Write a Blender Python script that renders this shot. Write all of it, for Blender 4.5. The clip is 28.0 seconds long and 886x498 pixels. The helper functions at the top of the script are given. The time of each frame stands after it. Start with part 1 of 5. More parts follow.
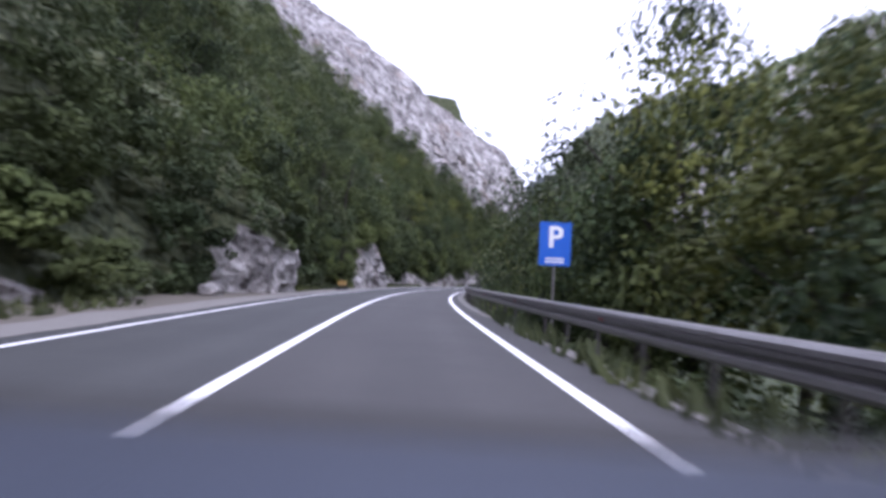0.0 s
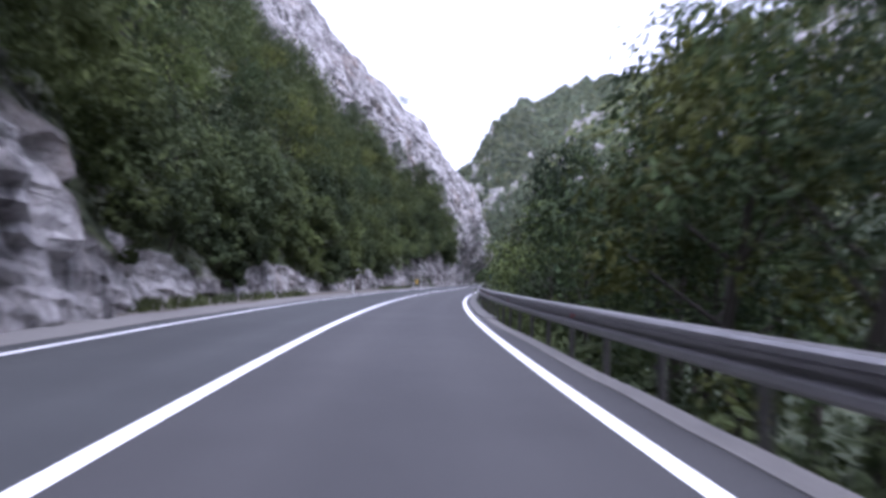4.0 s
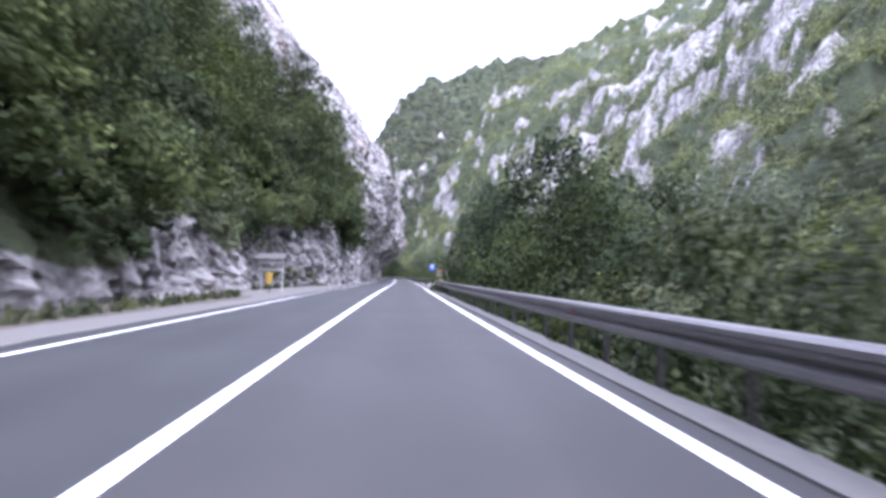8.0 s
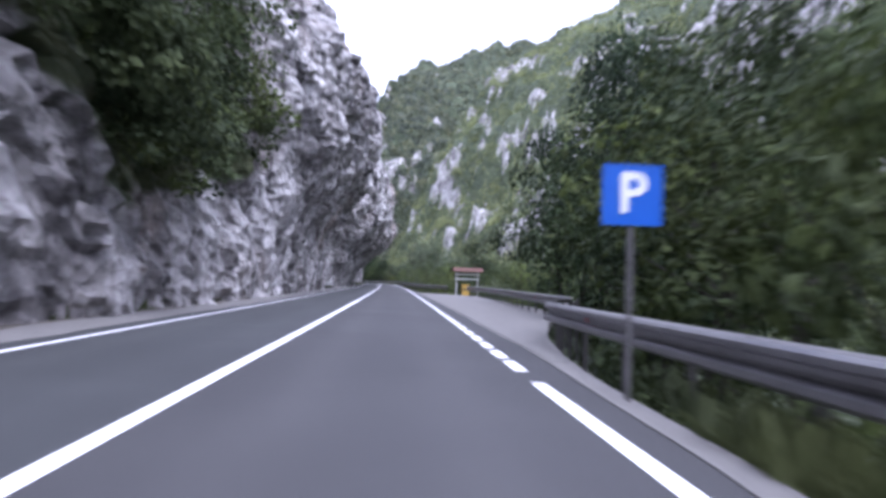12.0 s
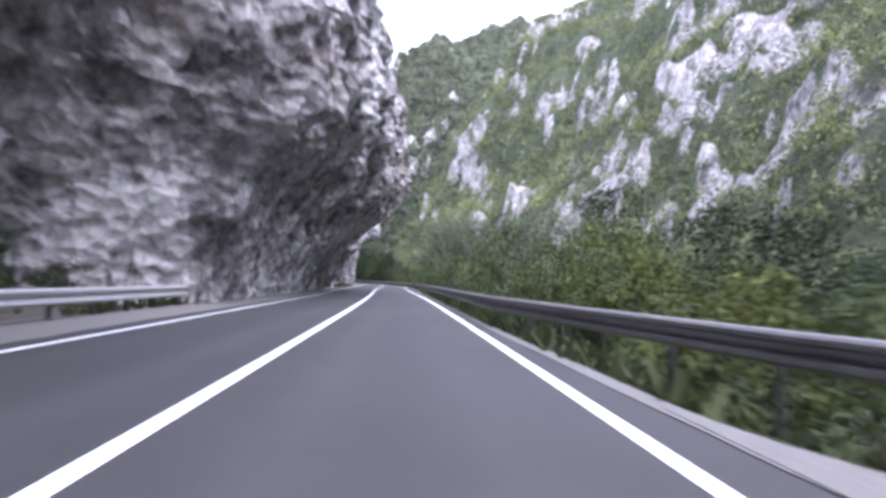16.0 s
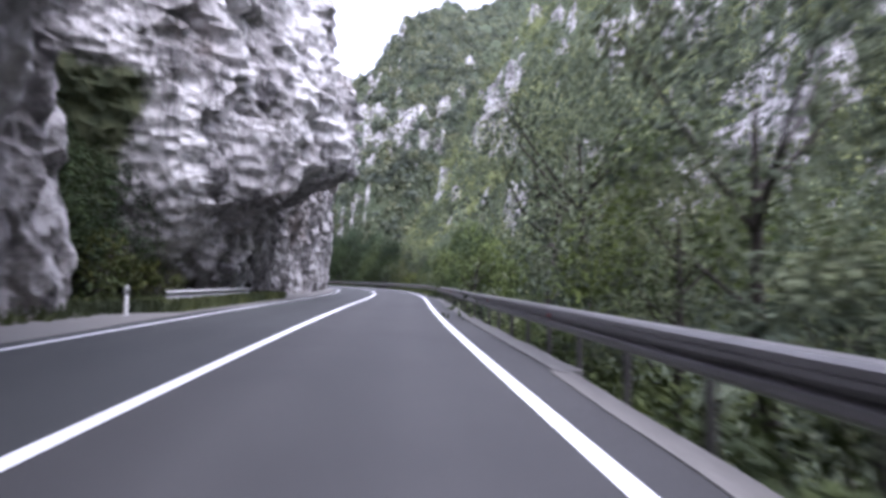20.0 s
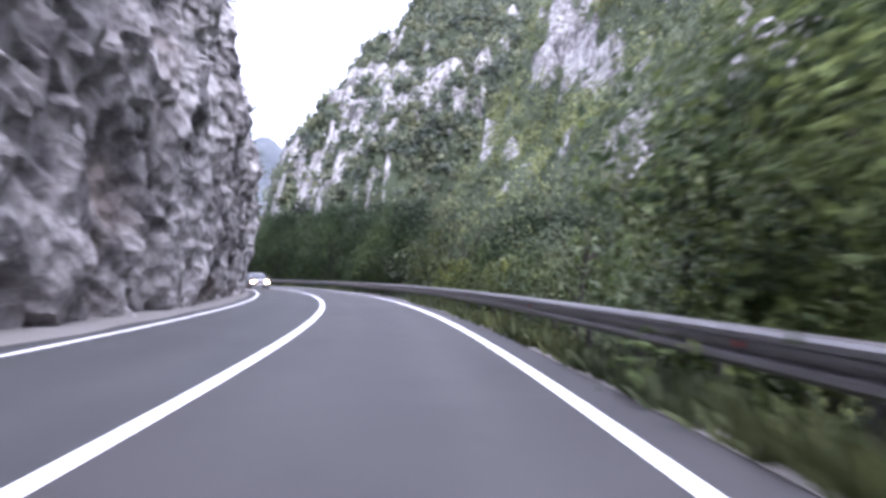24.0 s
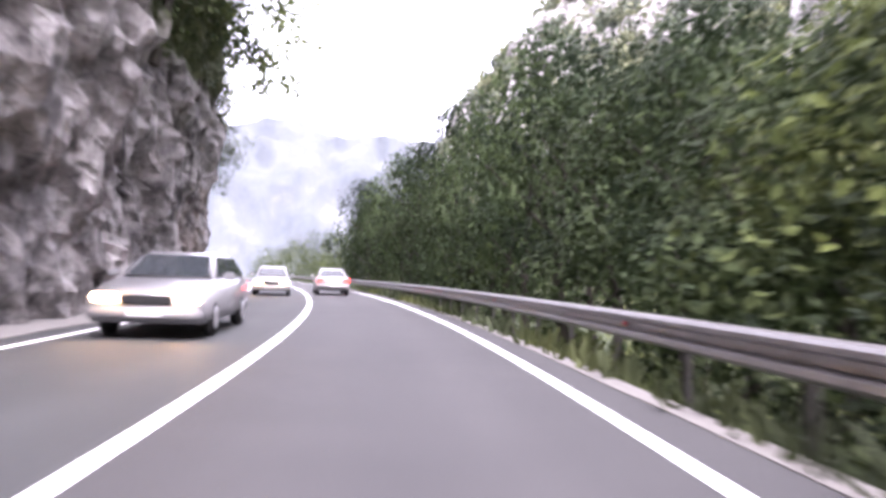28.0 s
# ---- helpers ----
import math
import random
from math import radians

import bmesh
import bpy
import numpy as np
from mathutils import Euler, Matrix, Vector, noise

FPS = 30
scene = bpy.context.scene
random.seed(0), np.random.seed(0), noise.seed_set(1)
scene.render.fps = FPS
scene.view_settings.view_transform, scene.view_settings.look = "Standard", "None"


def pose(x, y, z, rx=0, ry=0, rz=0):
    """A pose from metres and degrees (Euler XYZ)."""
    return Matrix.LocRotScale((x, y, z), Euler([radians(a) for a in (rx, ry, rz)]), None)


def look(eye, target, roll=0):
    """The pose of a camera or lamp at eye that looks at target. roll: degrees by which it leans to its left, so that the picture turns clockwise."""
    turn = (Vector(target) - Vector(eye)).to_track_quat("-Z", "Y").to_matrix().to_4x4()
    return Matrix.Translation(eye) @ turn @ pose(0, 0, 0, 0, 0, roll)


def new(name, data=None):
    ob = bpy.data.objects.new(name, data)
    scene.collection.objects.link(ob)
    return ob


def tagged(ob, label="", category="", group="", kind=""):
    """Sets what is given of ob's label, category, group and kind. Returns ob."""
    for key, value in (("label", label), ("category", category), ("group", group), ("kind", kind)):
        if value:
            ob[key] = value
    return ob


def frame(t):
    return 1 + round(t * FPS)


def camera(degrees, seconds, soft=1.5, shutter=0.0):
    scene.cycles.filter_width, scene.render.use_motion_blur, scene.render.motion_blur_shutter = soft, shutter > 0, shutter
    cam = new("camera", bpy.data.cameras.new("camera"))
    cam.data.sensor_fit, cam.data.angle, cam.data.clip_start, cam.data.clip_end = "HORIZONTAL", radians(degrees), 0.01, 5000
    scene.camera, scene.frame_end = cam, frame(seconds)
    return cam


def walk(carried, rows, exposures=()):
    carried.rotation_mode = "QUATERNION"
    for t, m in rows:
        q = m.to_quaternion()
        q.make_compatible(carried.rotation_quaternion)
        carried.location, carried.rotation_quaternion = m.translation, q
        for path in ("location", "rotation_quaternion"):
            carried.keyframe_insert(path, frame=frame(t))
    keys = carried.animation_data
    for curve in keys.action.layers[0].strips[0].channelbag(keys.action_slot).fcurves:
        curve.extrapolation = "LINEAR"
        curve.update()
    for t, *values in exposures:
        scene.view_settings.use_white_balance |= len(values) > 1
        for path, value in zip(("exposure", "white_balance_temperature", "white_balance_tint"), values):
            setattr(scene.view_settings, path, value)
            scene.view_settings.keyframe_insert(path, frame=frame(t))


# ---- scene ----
SKY = 0.10
EXPOSURES = [(0.0, 1.30, 5500, 25), (1.0, 1.35, 5400, 25), (3.5, 1.33, 5300, 25), (5.5, 1.60, 5400, 25), (8.0, 2.05, 5380, 25), (10.8, 2.05, 5350, 24), (12.0, 1.70, 5250, 24), (15.0, 2.05, 5500, 25),
             (18.0, 2.05, 5300, 24), (20.0, 1.88, 5520, 23), (24.0, 2.10, 5460, 25), (27.0, 2.5, 5650, 26), (28.0, 2.85, 6100, 29)]
cam = camera(66.0, 28.0, 3.5, 0.52)
# PATH-A
PATH = [
    (0.0, 1.743, -0.000, 1.090, 92.57, -2.76, -2.78),
    (0.5, 1.771, 7.085, 1.090, 92.48, -2.40, -3.35),
    (1.0, 1.806, 14.146, 1.090, 92.48, -1.81, -3.99),
    (1.5, 1.898, 21.190, 1.090, 92.46, -1.57, -5.03),
    (2.0, 2.071, 28.205, 1.090, 92.24, -1.82, -6.21),
    (2.5, 2.300, 35.115, 1.090, 92.44, -2.11, -7.08),
    (3.0, 2.654, 41.939, 1.090, 92.33, -2.01, -8.11),
    (3.5, 3.224, 48.760, 1.090, 92.64, -1.52, -9.48),
    (4.0, 3.907, 55.464, 1.090, 92.61, -1.60, -10.59),
    (4.5, 4.699, 62.115, 1.090, 92.61, -1.68, -11.58),
    (5.0, 5.611, 68.767, 1.090, 92.64, -1.77, -12.55),
    (5.5, 6.667, 75.471, 1.090, 92.69, -1.89, -13.57),
    (6.0, 7.905, 82.283, 1.090, 92.69, -2.46, -15.11),
    (6.5, 9.325, 89.172, 1.090, 92.58, -2.22, -16.14),
    (7.0, 10.886, 96.028, 1.090, 92.96, -2.11, -16.99),
    (7.5, 12.559, 102.779, 1.090, 92.55, -2.30, -18.03),
    (8.0, 14.332, 109.512, 1.090, 92.37, -1.67, -18.98),
    (8.5, 16.259, 116.401, 1.090, 92.82, -1.40, -19.45),
    (9.0, 18.291, 123.468, 1.090, 92.84, -1.62, -19.47),
    (9.5, 20.311, 130.546, 1.090, 92.62, -2.07, -19.42),
    (10.0, 22.293, 137.473, 1.090, 92.71, -2.08, -19.29),
    (10.5, 24.264, 144.276, 1.090, 92.59, -2.46, -19.47),
    (11.0, 26.240, 151.025, 1.090, 92.65, -2.01, -19.68),
    (11.5, 28.213, 157.864, 1.090, 92.49, -1.32, -19.71),
    (12.0, 30.204, 164.639, 1.090, 92.75, -1.75, -19.73),
    (12.5, 32.196, 171.482, 1.090, 92.57, -1.51, -19.64),
    (13.0, 34.184, 178.390, 1.090, 92.57, -1.59, -19.52),
    (13.5, 36.156, 185.356, 1.090, 92.59, -1.68, -19.37),
    (14.0, 38.104, 192.373, 1.090, 92.64, -1.77, -19.21),
    (14.5, 40.025, 199.434, 1.090, 92.71, -1.90, -19.07),
    (15.0, 41.915, 206.531, 1.090, 92.61, -1.93, -18.81),
    (15.5, 43.834, 213.722, 1.090, 92.91, -2.24, -18.71),
    (16.0, 45.780, 220.853, 1.090, 92.77, -2.25, -19.07),
    (16.5, 47.738, 227.744, 1.090, 92.46, -1.99, -19.34),
    (17.0, 49.620, 234.402, 1.090, 92.46, -1.51, -19.50),
    (17.5, 51.588, 241.131, 1.090, 92.54, -1.04, -19.77),
    (18.0, 53.598, 248.007, 1.090, 92.78, -1.33, -19.69),
    (18.5, 55.607, 255.120, 1.090, 92.64, -0.97, -19.37),
    (19.0, 57.567, 262.341, 1.090, 92.79, -1.02, -18.91),
    (19.5, 59.385, 269.372, 1.090, 92.64, -1.60, -18.69),
    (20.0, 61.060, 276.060, 1.090, 92.78, -1.39, -18.22),
    (20.5, 62.533, 282.106, 1.090, 92.53, -1.71, -18.14),
    (21.0, 63.990, 287.873, 1.090, 92.91, -1.30, -18.06),
    (21.5, 65.555, 293.981, 1.090, 91.97, -1.67, -18.21),
    (22.0, 67.269, 300.372, 1.090, 92.15, -1.48, -18.52),
    (22.5, 69.104, 306.977, 1.090, 92.24, -1.28, -18.62),
    (23.0, 70.988, 313.739, 1.090, 92.26, -1.02, -18.17),
    (23.5, 72.814, 320.605, 1.090, 92.22, -0.67, -16.97),
    (24.0, 74.471, 327.509, 1.090, 92.61, -1.05, -15.70),
    (24.5, 75.885, 334.399, 1.090, 92.40, -1.59, -14.32),
    (25.0, 77.088, 341.272, 1.090, 92.50, -1.72, -12.92),
    (25.5, 78.112, 348.186, 1.090, 92.42, -1.89, -11.19),
    (26.0, 78.889, 355.147, 1.090, 92.52, -1.97, -8.65),
    (26.5, 79.372, 362.057, 1.090, 92.44, -2.40, -6.63),
    (27.0, 79.648, 368.719, 1.090, 92.22, -2.20, -4.90),
    (27.5, 79.756, 374.955, 1.090, 92.66, -2.47, -2.87),
    (28.0, 79.634, 380.770, 1.090, 92.50, -1.97, -1.07),
]
# PATH-B
walk(cam, [(r[0], pose(*r[1:])) for r in PATH], EXPOSURES)

# ---- world and light ----
world = bpy.data.worlds.new("overcast_evening")
scene.world = world
world.use_nodes = True
wn, wl = world.node_tree.nodes, world.node_tree.links
sky = wn.new("ShaderNodeTexSky")
sky.sky_type, sky.sun_disc = "NISHITA", False
sky.sun_elevation, sky.sun_rotation = radians(64), radians(164)
sky.dust_density, sky.air_density, sky.ozone_density = 4.0, 1.0, 1.0
cloud = wn.new("ShaderNodeMix")
cloud.data_type = "RGBA"
cloud.inputs[0].default_value = 0.72
cloud.inputs[7].default_value = (9.4, 9.2, 9.6, 1)
wl.new(sky.outputs[0], cloud.inputs[6])
wl.new(cloud.outputs[2], wn["Background"].inputs[0])
wn["Background"].inputs[1].default_value = SKY

sun = new("sun", bpy.data.lights.new("sun", "SUN"))
sun.data.energy, sun.data.angle, sun.data.color = 1.2, radians(40), (1.0, 0.96, 0.9)
sun.matrix_world = look((0, 0, 60), Vector((0, 0, 60)) + Vector((-0.12, 0.42, -0.9)).normalized())


# ---- helpers of this scene ----
def link(tree, a, b):
    tree.links.new(a, b)


def material(name, base, rough=0.9, metal=0.0):
    m = bpy.data.materials.new(name)
    m.use_nodes = True
    b = m.node_tree.nodes["Principled BSDF"]
    b.inputs["Base Color"].default_value = (*base, 1)
    b.inputs["Roughness"].default_value, b.inputs["Metallic"].default_value = rough, metal
    return m, m.node_tree, b


def coords(tree, scale=(1, 1, 1)):
    c, mp = tree.nodes.new("ShaderNodeTexCoord"), tree.nodes.new("ShaderNodeMapping")
    mp.inputs["Scale"].default_value = scale
    link(tree, c.outputs["Object"], mp.inputs[0])
    return mp.outputs[0]


def noise_tex(tree, vec, scale, detail=6, rough=0.6):
    n = tree.nodes.new("ShaderNodeTexNoise")
    n.inputs["Scale"].default_value, n.inputs["Detail"].default_value, n.inputs["Roughness"].default_value = scale, detail, rough
    link(tree, vec, n.inputs["Vector"])
    return n.outputs["Fac"]


def noise_vec(tree, vec, scale):
    """A vector that wanders from place to place, for bending other patterns."""
    n = tree.nodes.new("ShaderNodeTexNoise")
    n.inputs["Scale"].default_value, n.inputs["Detail"].default_value = scale, 4
    link(tree, vec, n.inputs["Vector"])
    return n.outputs["Color"]


def ramp(tree, fac, *stops):
    r = tree.nodes.new("ShaderNodeValToRGB")
    e = r.color_ramp.elements
    while len(e) < len(stops):
        e.new(0.5)
    for el, (p, c) in zip(e, stops):
        el.position, el.color = p, (*c, 1) if len(c) == 3 else c
    link(tree, fac, r.inputs[0])
    return r.outputs[0]


def blend(tree, fac, a, b, mode="MIX"):
    m = tree.nodes.new("ShaderNodeMix")
    m.data_type, m.blend_type = "RGBA", mode
    for sock, v in ((m.inputs[0], fac), (m.inputs[6], a), (m.inputs[7], b)):
        if isinstance(v, (int, float)):
            sock.default_value = v
        elif isinstance(v, tuple):
            sock.default_value = (*v, 1)
        else:
            link(tree, v, sock)
    return m.outputs[2]


def bump(tree, b, height, strength=0.5, dist=0.1):
    n = tree.nodes.new("ShaderNodeBump")
    n.inputs["Strength"].default_value, n.inputs["Distance"].default_value = strength, dist
    link(tree, height, n.inputs["Height"])
    link(tree, n.outputs[0], b.inputs["Normal"])


def plain(name, base, rough=0.8, metal=0.0, grain=8.0, spread=0.25):
    """A worn single-colour surface with grain and stains."""
    m, t, b = material(name, base, rough, metal)
    v = coords(t)
    dark = tuple(c * (1 - spread) for c in base)
    lite = tuple(min(1, c * (1 + spread)) for c in base)
    col = ramp(t, noise_tex(t, v, grain), (0.3, dark), (0.7, lite))
    col = blend(t, noise_tex(t, v, grain * 0.13), col, tuple(c * (1 - spread * 0.6) for c in base))
    link(t, col, b.inputs["Base Color"])
    bump(t, b, noise_tex(t, v, grain * 3), 0.2, 0.01)
    return m


# ---- materials ----
def rock_material():
    m, t, b = material("limestone", (0.36, 0.34, 0.34), 0.92)
    v, tall = coords(t), coords(t, (1, 1, 0.22))
    fine = noise_tex(t, v, 0.9, 10, 0.7)
    col = ramp(t, fine, (0.36, (0.15, 0.142, 0.145)), (0.49, (0.36, 0.342, 0.335)), (0.62, (0.60, 0.575, 0.565)))
    streak = noise_tex(t, tall, 0.35, 7, 0.65)
    col = blend(t, ramp(t, streak, (0.48, (0, 0, 0)), (0.54, (0.9, 0.9, 0.9))), col, (0.70, 0.68, 0.67))
    stain_shade = noise_tex(t, tall, 0.6, 9, 0.7)
    col = blend(t, ramp(t, stain_shade, (0.37, (0.9, 0.9, 0.9)), (0.43, (0, 0, 0))), col, (0.07, 0.066, 0.068))
    for size, gap, dark in ((0.55, 0.02, 0.72), (1.6, 0.05, 0.6)):
        crk = t.nodes.new("ShaderNodeTexVoronoi")
        crk.feature = "DISTANCE_TO_EDGE"
        crk.inputs["Scale"].default_value = size
        bent = blend(t, 0.9, v, noise_vec(t, v, 0.7), "LINEAR_LIGHT")
        link(t, bent, crk.inputs["Vector"])
        col = blend(t, 1.0, col, ramp(t, crk.outputs["Distance"], (0.0, (dark, dark, dark)), (gap, (1, 1, 1))), "MULTIPLY")
    # Block tones carry the wall's painted shade as well as its patchy rock.
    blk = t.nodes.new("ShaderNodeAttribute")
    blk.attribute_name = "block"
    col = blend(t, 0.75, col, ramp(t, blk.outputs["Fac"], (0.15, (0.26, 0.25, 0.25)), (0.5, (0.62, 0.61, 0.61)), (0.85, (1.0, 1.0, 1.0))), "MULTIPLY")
    rust = noise_tex(t, v, 0.16, 4)
    col = blend(t, ramp(t, rust, (0.56, (0, 0, 0)), (0.72, (0.5, 0.5, 0.5))), col, (0.30, 0.22, 0.17))
    a = t.nodes.new("ShaderNodeAttribute")
    a.attribute_name = "veg"
    green = ramp(t, noise_tex(t, v, 1.6), (0.3, (0.035, 0.05, 0.022)), (0.7, (0.10, 0.11, 0.05)))
    edge = t.nodes.new("ShaderNodeMath")
    edge.operation = "MULTIPLY_ADD"
    edge.inputs[1].default_value, edge.inputs[2].default_value = 0.5, -0.25
    link(t, noise_tex(t, v, 1.1), edge.inputs[0])
    add = t.nodes.new("ShaderNodeMath")
    link(t, a.outputs["Fac"], add.inputs[0])
    link(t, edge.outputs[0], add.inputs[1])
    col = blend(t, ramp(t, add.outputs[0], (0.42, (0, 0, 0)), (0.58, (1, 1, 1))), col, green)
    link(t, col, b.inputs["Base Color"])
    vor = t.nodes.new("ShaderNodeTexVoronoi")
    vor.inputs["Scale"].default_value = 0.8
    vor.feature = "DISTANCE_TO_EDGE"
    link(t, v, vor.inputs["Vector"])
    facet = t.nodes.new("ShaderNodeTexVoronoi")
    facet.inputs["Scale"].default_value = 1.8
    link(t, v, facet.inputs["Vector"])
    h = blend(t, 0.45, noise_tex(t, v, 1.4, 10, 0.75), vor.outputs["Distance"])
    h = blend(t, 0.55, h, facet.outputs["Distance"])
    bump(t, b, h, 1.0, 0.75)
    return m


def foliage(name, dark, lite):
    m = bpy.data.materials.new(name)
    m.use_nodes = True
    t = m.node_tree
    out = t.nodes["Material Output"]
    b = t.nodes["Principled BSDF"]
    g = t.nodes.new("ShaderNodeNewGeometry")
    o = t.nodes.new("ShaderNodeObjectInfo")
    v = coords(t)
    mild = tuple(0.65 * a + 0.35 * c for a, c in zip(dark, lite)), tuple(0.3 * a + 0.7 * c for a, c in zip(dark, lite))
    col = ramp(t, g.outputs["Random Per Island"], (0.0, mild[0]), (1.0, mild[1]))
    tone, up = t.nodes.new("ShaderNodeAttribute"), t.nodes.new("ShaderNodeMath")
    tone.attribute_name, up.inputs[1].default_value = "tone", 1.0
    link(t, tone.outputs["Fac"], up.inputs[0])
    col = blend(t, 1.0, col, up.outputs[0], "MULTIPLY")
    col = blend(t, ramp(t, noise_tex(t, v, 0.5, 3), (0.35, (0, 0, 0)), (0.7, (0.7, 0.7, 0.7))), col, tuple(0.6 * a + 0.4 * c for a, c in zip(dark, lite)))
    col = blend(t, ramp(t, noise_tex(t, v, 0.16, 4), (0.42, (0, 0, 0)), (0.62, (0.85, 0.85, 0.85))), col, blend(t, 1.0, col, (1.85, 1.7, 1.2), "MULTIPLY"))
    # Shade of hollows among the leaves, put into the colour as random dark patches.
    col = blend(t, ramp(t, noise_tex(t, v, 0.33, 4), (0.40, (0.75, 0.75, 0.75)), (0.52, (0, 0, 0))), col, blend(t, 1.0, col, (0.5, 0.55, 0.6), "MULTIPLY"))
    hue = t.nodes.new("ShaderNodeHueSaturation")
    mr = t.nodes.new("ShaderNodeMapRange")
    mr.inputs[3].default_value, mr.inputs[4].default_value = 0.7, 1.35
    link(t, o.outputs["Random"], mr.inputs[0])
    link(t, mr.outputs[0], hue.inputs["Value"])
    link(t, col, hue.inputs["Color"])
    tr = t.nodes.new("ShaderNodeBsdfTranslucent")
    mix = t.nodes.new("ShaderNodeMixShader")
    mix.inputs[0].default_value = 0.3
    link(t, hue.outputs[0], b.inputs["Base Color"])
    link(t, hue.outputs[0], tr.inputs[0])
    b.inputs["Roughness"].default_value = 0.75
    b.inputs["Specular IOR Level"].default_value = 0.2
    link(t, b.outputs[0], mix.inputs[1])
    link(t, tr.outputs[0], mix.inputs[2])
    link(t, mix.outputs[0], out.inputs[0])
    return m


def ground_material():
    m, t, b = material("valley_ground", (0.06, 0.07, 0.035), 0.95)
    v, tall = coords(t), coords(t, (1, 1, 0.6))
    scrub = ramp(t, noise_tex(t, v, 0.22, 8, 0.7), (0.3, (0.036, 0.052, 0.028)), (0.55, (0.078, 0.098, 0.052)), (0.75, (0.14, 0.142, 0.085)))
    stone = ramp(t, noise_tex(t, tall, 0.35, 9, 0.72), (0.34, (0.15, 0.145, 0.14)), (0.46, (0.40, 0.385, 0.37)), (0.6, (0.62, 0.60, 0.58)))
    a = t.nodes.new("ShaderNodeAttribute")
    a.attribute_name = "rock"
    crack = ramp(t, noise_tex(t, coords(t, (1, 1, 0.5)), 0.8, 9, 0.75), (0.36, (0.25, 0.24, 0.24)), (0.5, (1, 1, 1)))
    stone = blend(t, 1.0, stone, crack, "MULTIPLY")
    stone = blend(t, 1.0, stone, ramp(t, noise_tex(t, coords(t, (1, 1, 0.4)), 2.2, 8, 0.8), (0.40, (0.35, 0.34, 0.34)), (0.52, (1.05, 1.05, 1.05))), "MULTIPLY")
    gully = ramp(t, noise_tex(t, coords(t, (1, 1, 0.5)), 0.16, 8, 0.75), (0.40, (0.3, 0.29, 0.29)), (0.50, (1, 1, 1)))
    stone = blend(t, 1.0, stone, gully, "MULTIPLY")
    brk = t.nodes.new("ShaderNodeMath")
    link(t, a.outputs["Fac"], brk.inputs[0])
    brk2 = t.nodes.new("ShaderNodeMath")
    brk2.operation = "MULTIPLY_ADD"
    brk2.inputs[1].default_value, brk2.inputs[2].default_value = 2.8, -1.4
    link(t, noise_tex(t, tall, 0.3, 8, 0.7), brk2.inputs[0])
    link(t, brk2.outputs[0], brk.inputs[1])
    col = blend(t, ramp(t, brk.outputs[0], (0.4, (0, 0, 0)), (0.6, (1, 1, 1))), scrub, stone)
    link(t, col, b.inputs["Base Color"])
    bump(t, b, noise_tex(t, v, 0.5, 10, 0.7), 0.8, 1.5)
    return m


def asphalt_material():
    m, t, b = material("asphalt", (0.06, 0.06, 0.063), 0.8)
    v, along = coords(t), coords(t, (1, 0.12, 1))
    col = ramp(t, noise_tex(t, v, 60, 3), (0.3, (0.025, 0.0244, 0.0252)), (0.7, (0.042, 0.0412, 0.042)))
    col = blend(t, ramp(t, noise_tex(t, along, 0.9, 4), (0.35, (0, 0, 0)), (0.65, (0.6, 0.6, 0.6))), col, (0.039, 0.0382, 0.039))
    col = blend(t, ramp(t, noise_tex(t, v, 0.25, 5), (0.55, (0, 0, 0)), (0.75, (0.5, 0.5, 0.5))), col, (0.025, 0.0244, 0.0252))
    tr = t.nodes.new("ShaderNodeAttribute")
    tr.attribute_name = "track"
    col = blend(t, tr.outputs["Fac"], col, blend(t, 1.0, col, (1.28, 1.27, 1.26), "MULTIPLY"))
    lane = t.nodes.new("ShaderNodeAttribute")
    lane.attribute_name = "lane"
    col = blend(t, lane.outputs["Fac"], col, blend(t, 1.0, col, (0.86, 0.93, 0.92), "MULTIPLY"))
    seam = ramp(t, noise_tex(t, coords(t, (0.35, 0.35, 1)), 0.5, 8, 0.7), (0.44, (0.9, 0.9, 0.9)), (0.5, (1, 1, 1)), (0.62, (1.12, 1.12, 1.11)))
    col = blend(t, 1.0, col, seam, "MULTIPLY")
    link(t, col, b.inputs["Base Color"])
    bump(t, b, noise_tex(t, v, 90, 4), 0.25, 0.01)
    return m


def paint_line_material():
    m, t, b = material("road_paint", (0.75, 0.75, 0.76), 0.6)
    v = coords(t)
    col = ramp(t, noise_tex(t, v, 14, 6, 0.7), (0.26, (0.35, 0.35, 0.36)), (0.42, (0.78, 0.78, 0.8)))
    link(t, col, b.inputs["Base Color"])
    return m


ROCK, GROUND, ASPHALT, LINE = rock_material(), ground_material(), asphalt_material(), paint_line_material()
LEAF_A = foliage("leaf_mid_green", (0.038, 0.056, 0.022), (0.12, 0.152, 0.056))
LEAF_B = foliage("leaf_dark_green", (0.022, 0.034, 0.017), (0.082, 0.104, 0.046))
LEAF_G = foliage("leaf_deep_green", (0.013, 0.025, 0.014), (0.058, 0.082, 0.037))
LEAF_E = foliage("leaf_olive_scrub", (0.068, 0.090, 0.050), (0.19, 0.212, 0.12))
LEAF_C = foliage("leaf_grey_willow", (0.062, 0.085, 0.055), (0.18, 0.205, 0.135))
# Leaves of the far spur, paled by haze put into the colour.
LEAF_F = foliage("leaf_hazed_scrub", (0.11, 0.135, 0.105), (0.235, 0.26, 0.20))
LEAF_D = foliage("leaf_yellow_green", (0.045, 0.062, 0.020), (0.14, 0.155, 0.05))
BARK = plain("bark", (0.05, 0.043, 0.035), 0.95, 0, 6, 0.4)
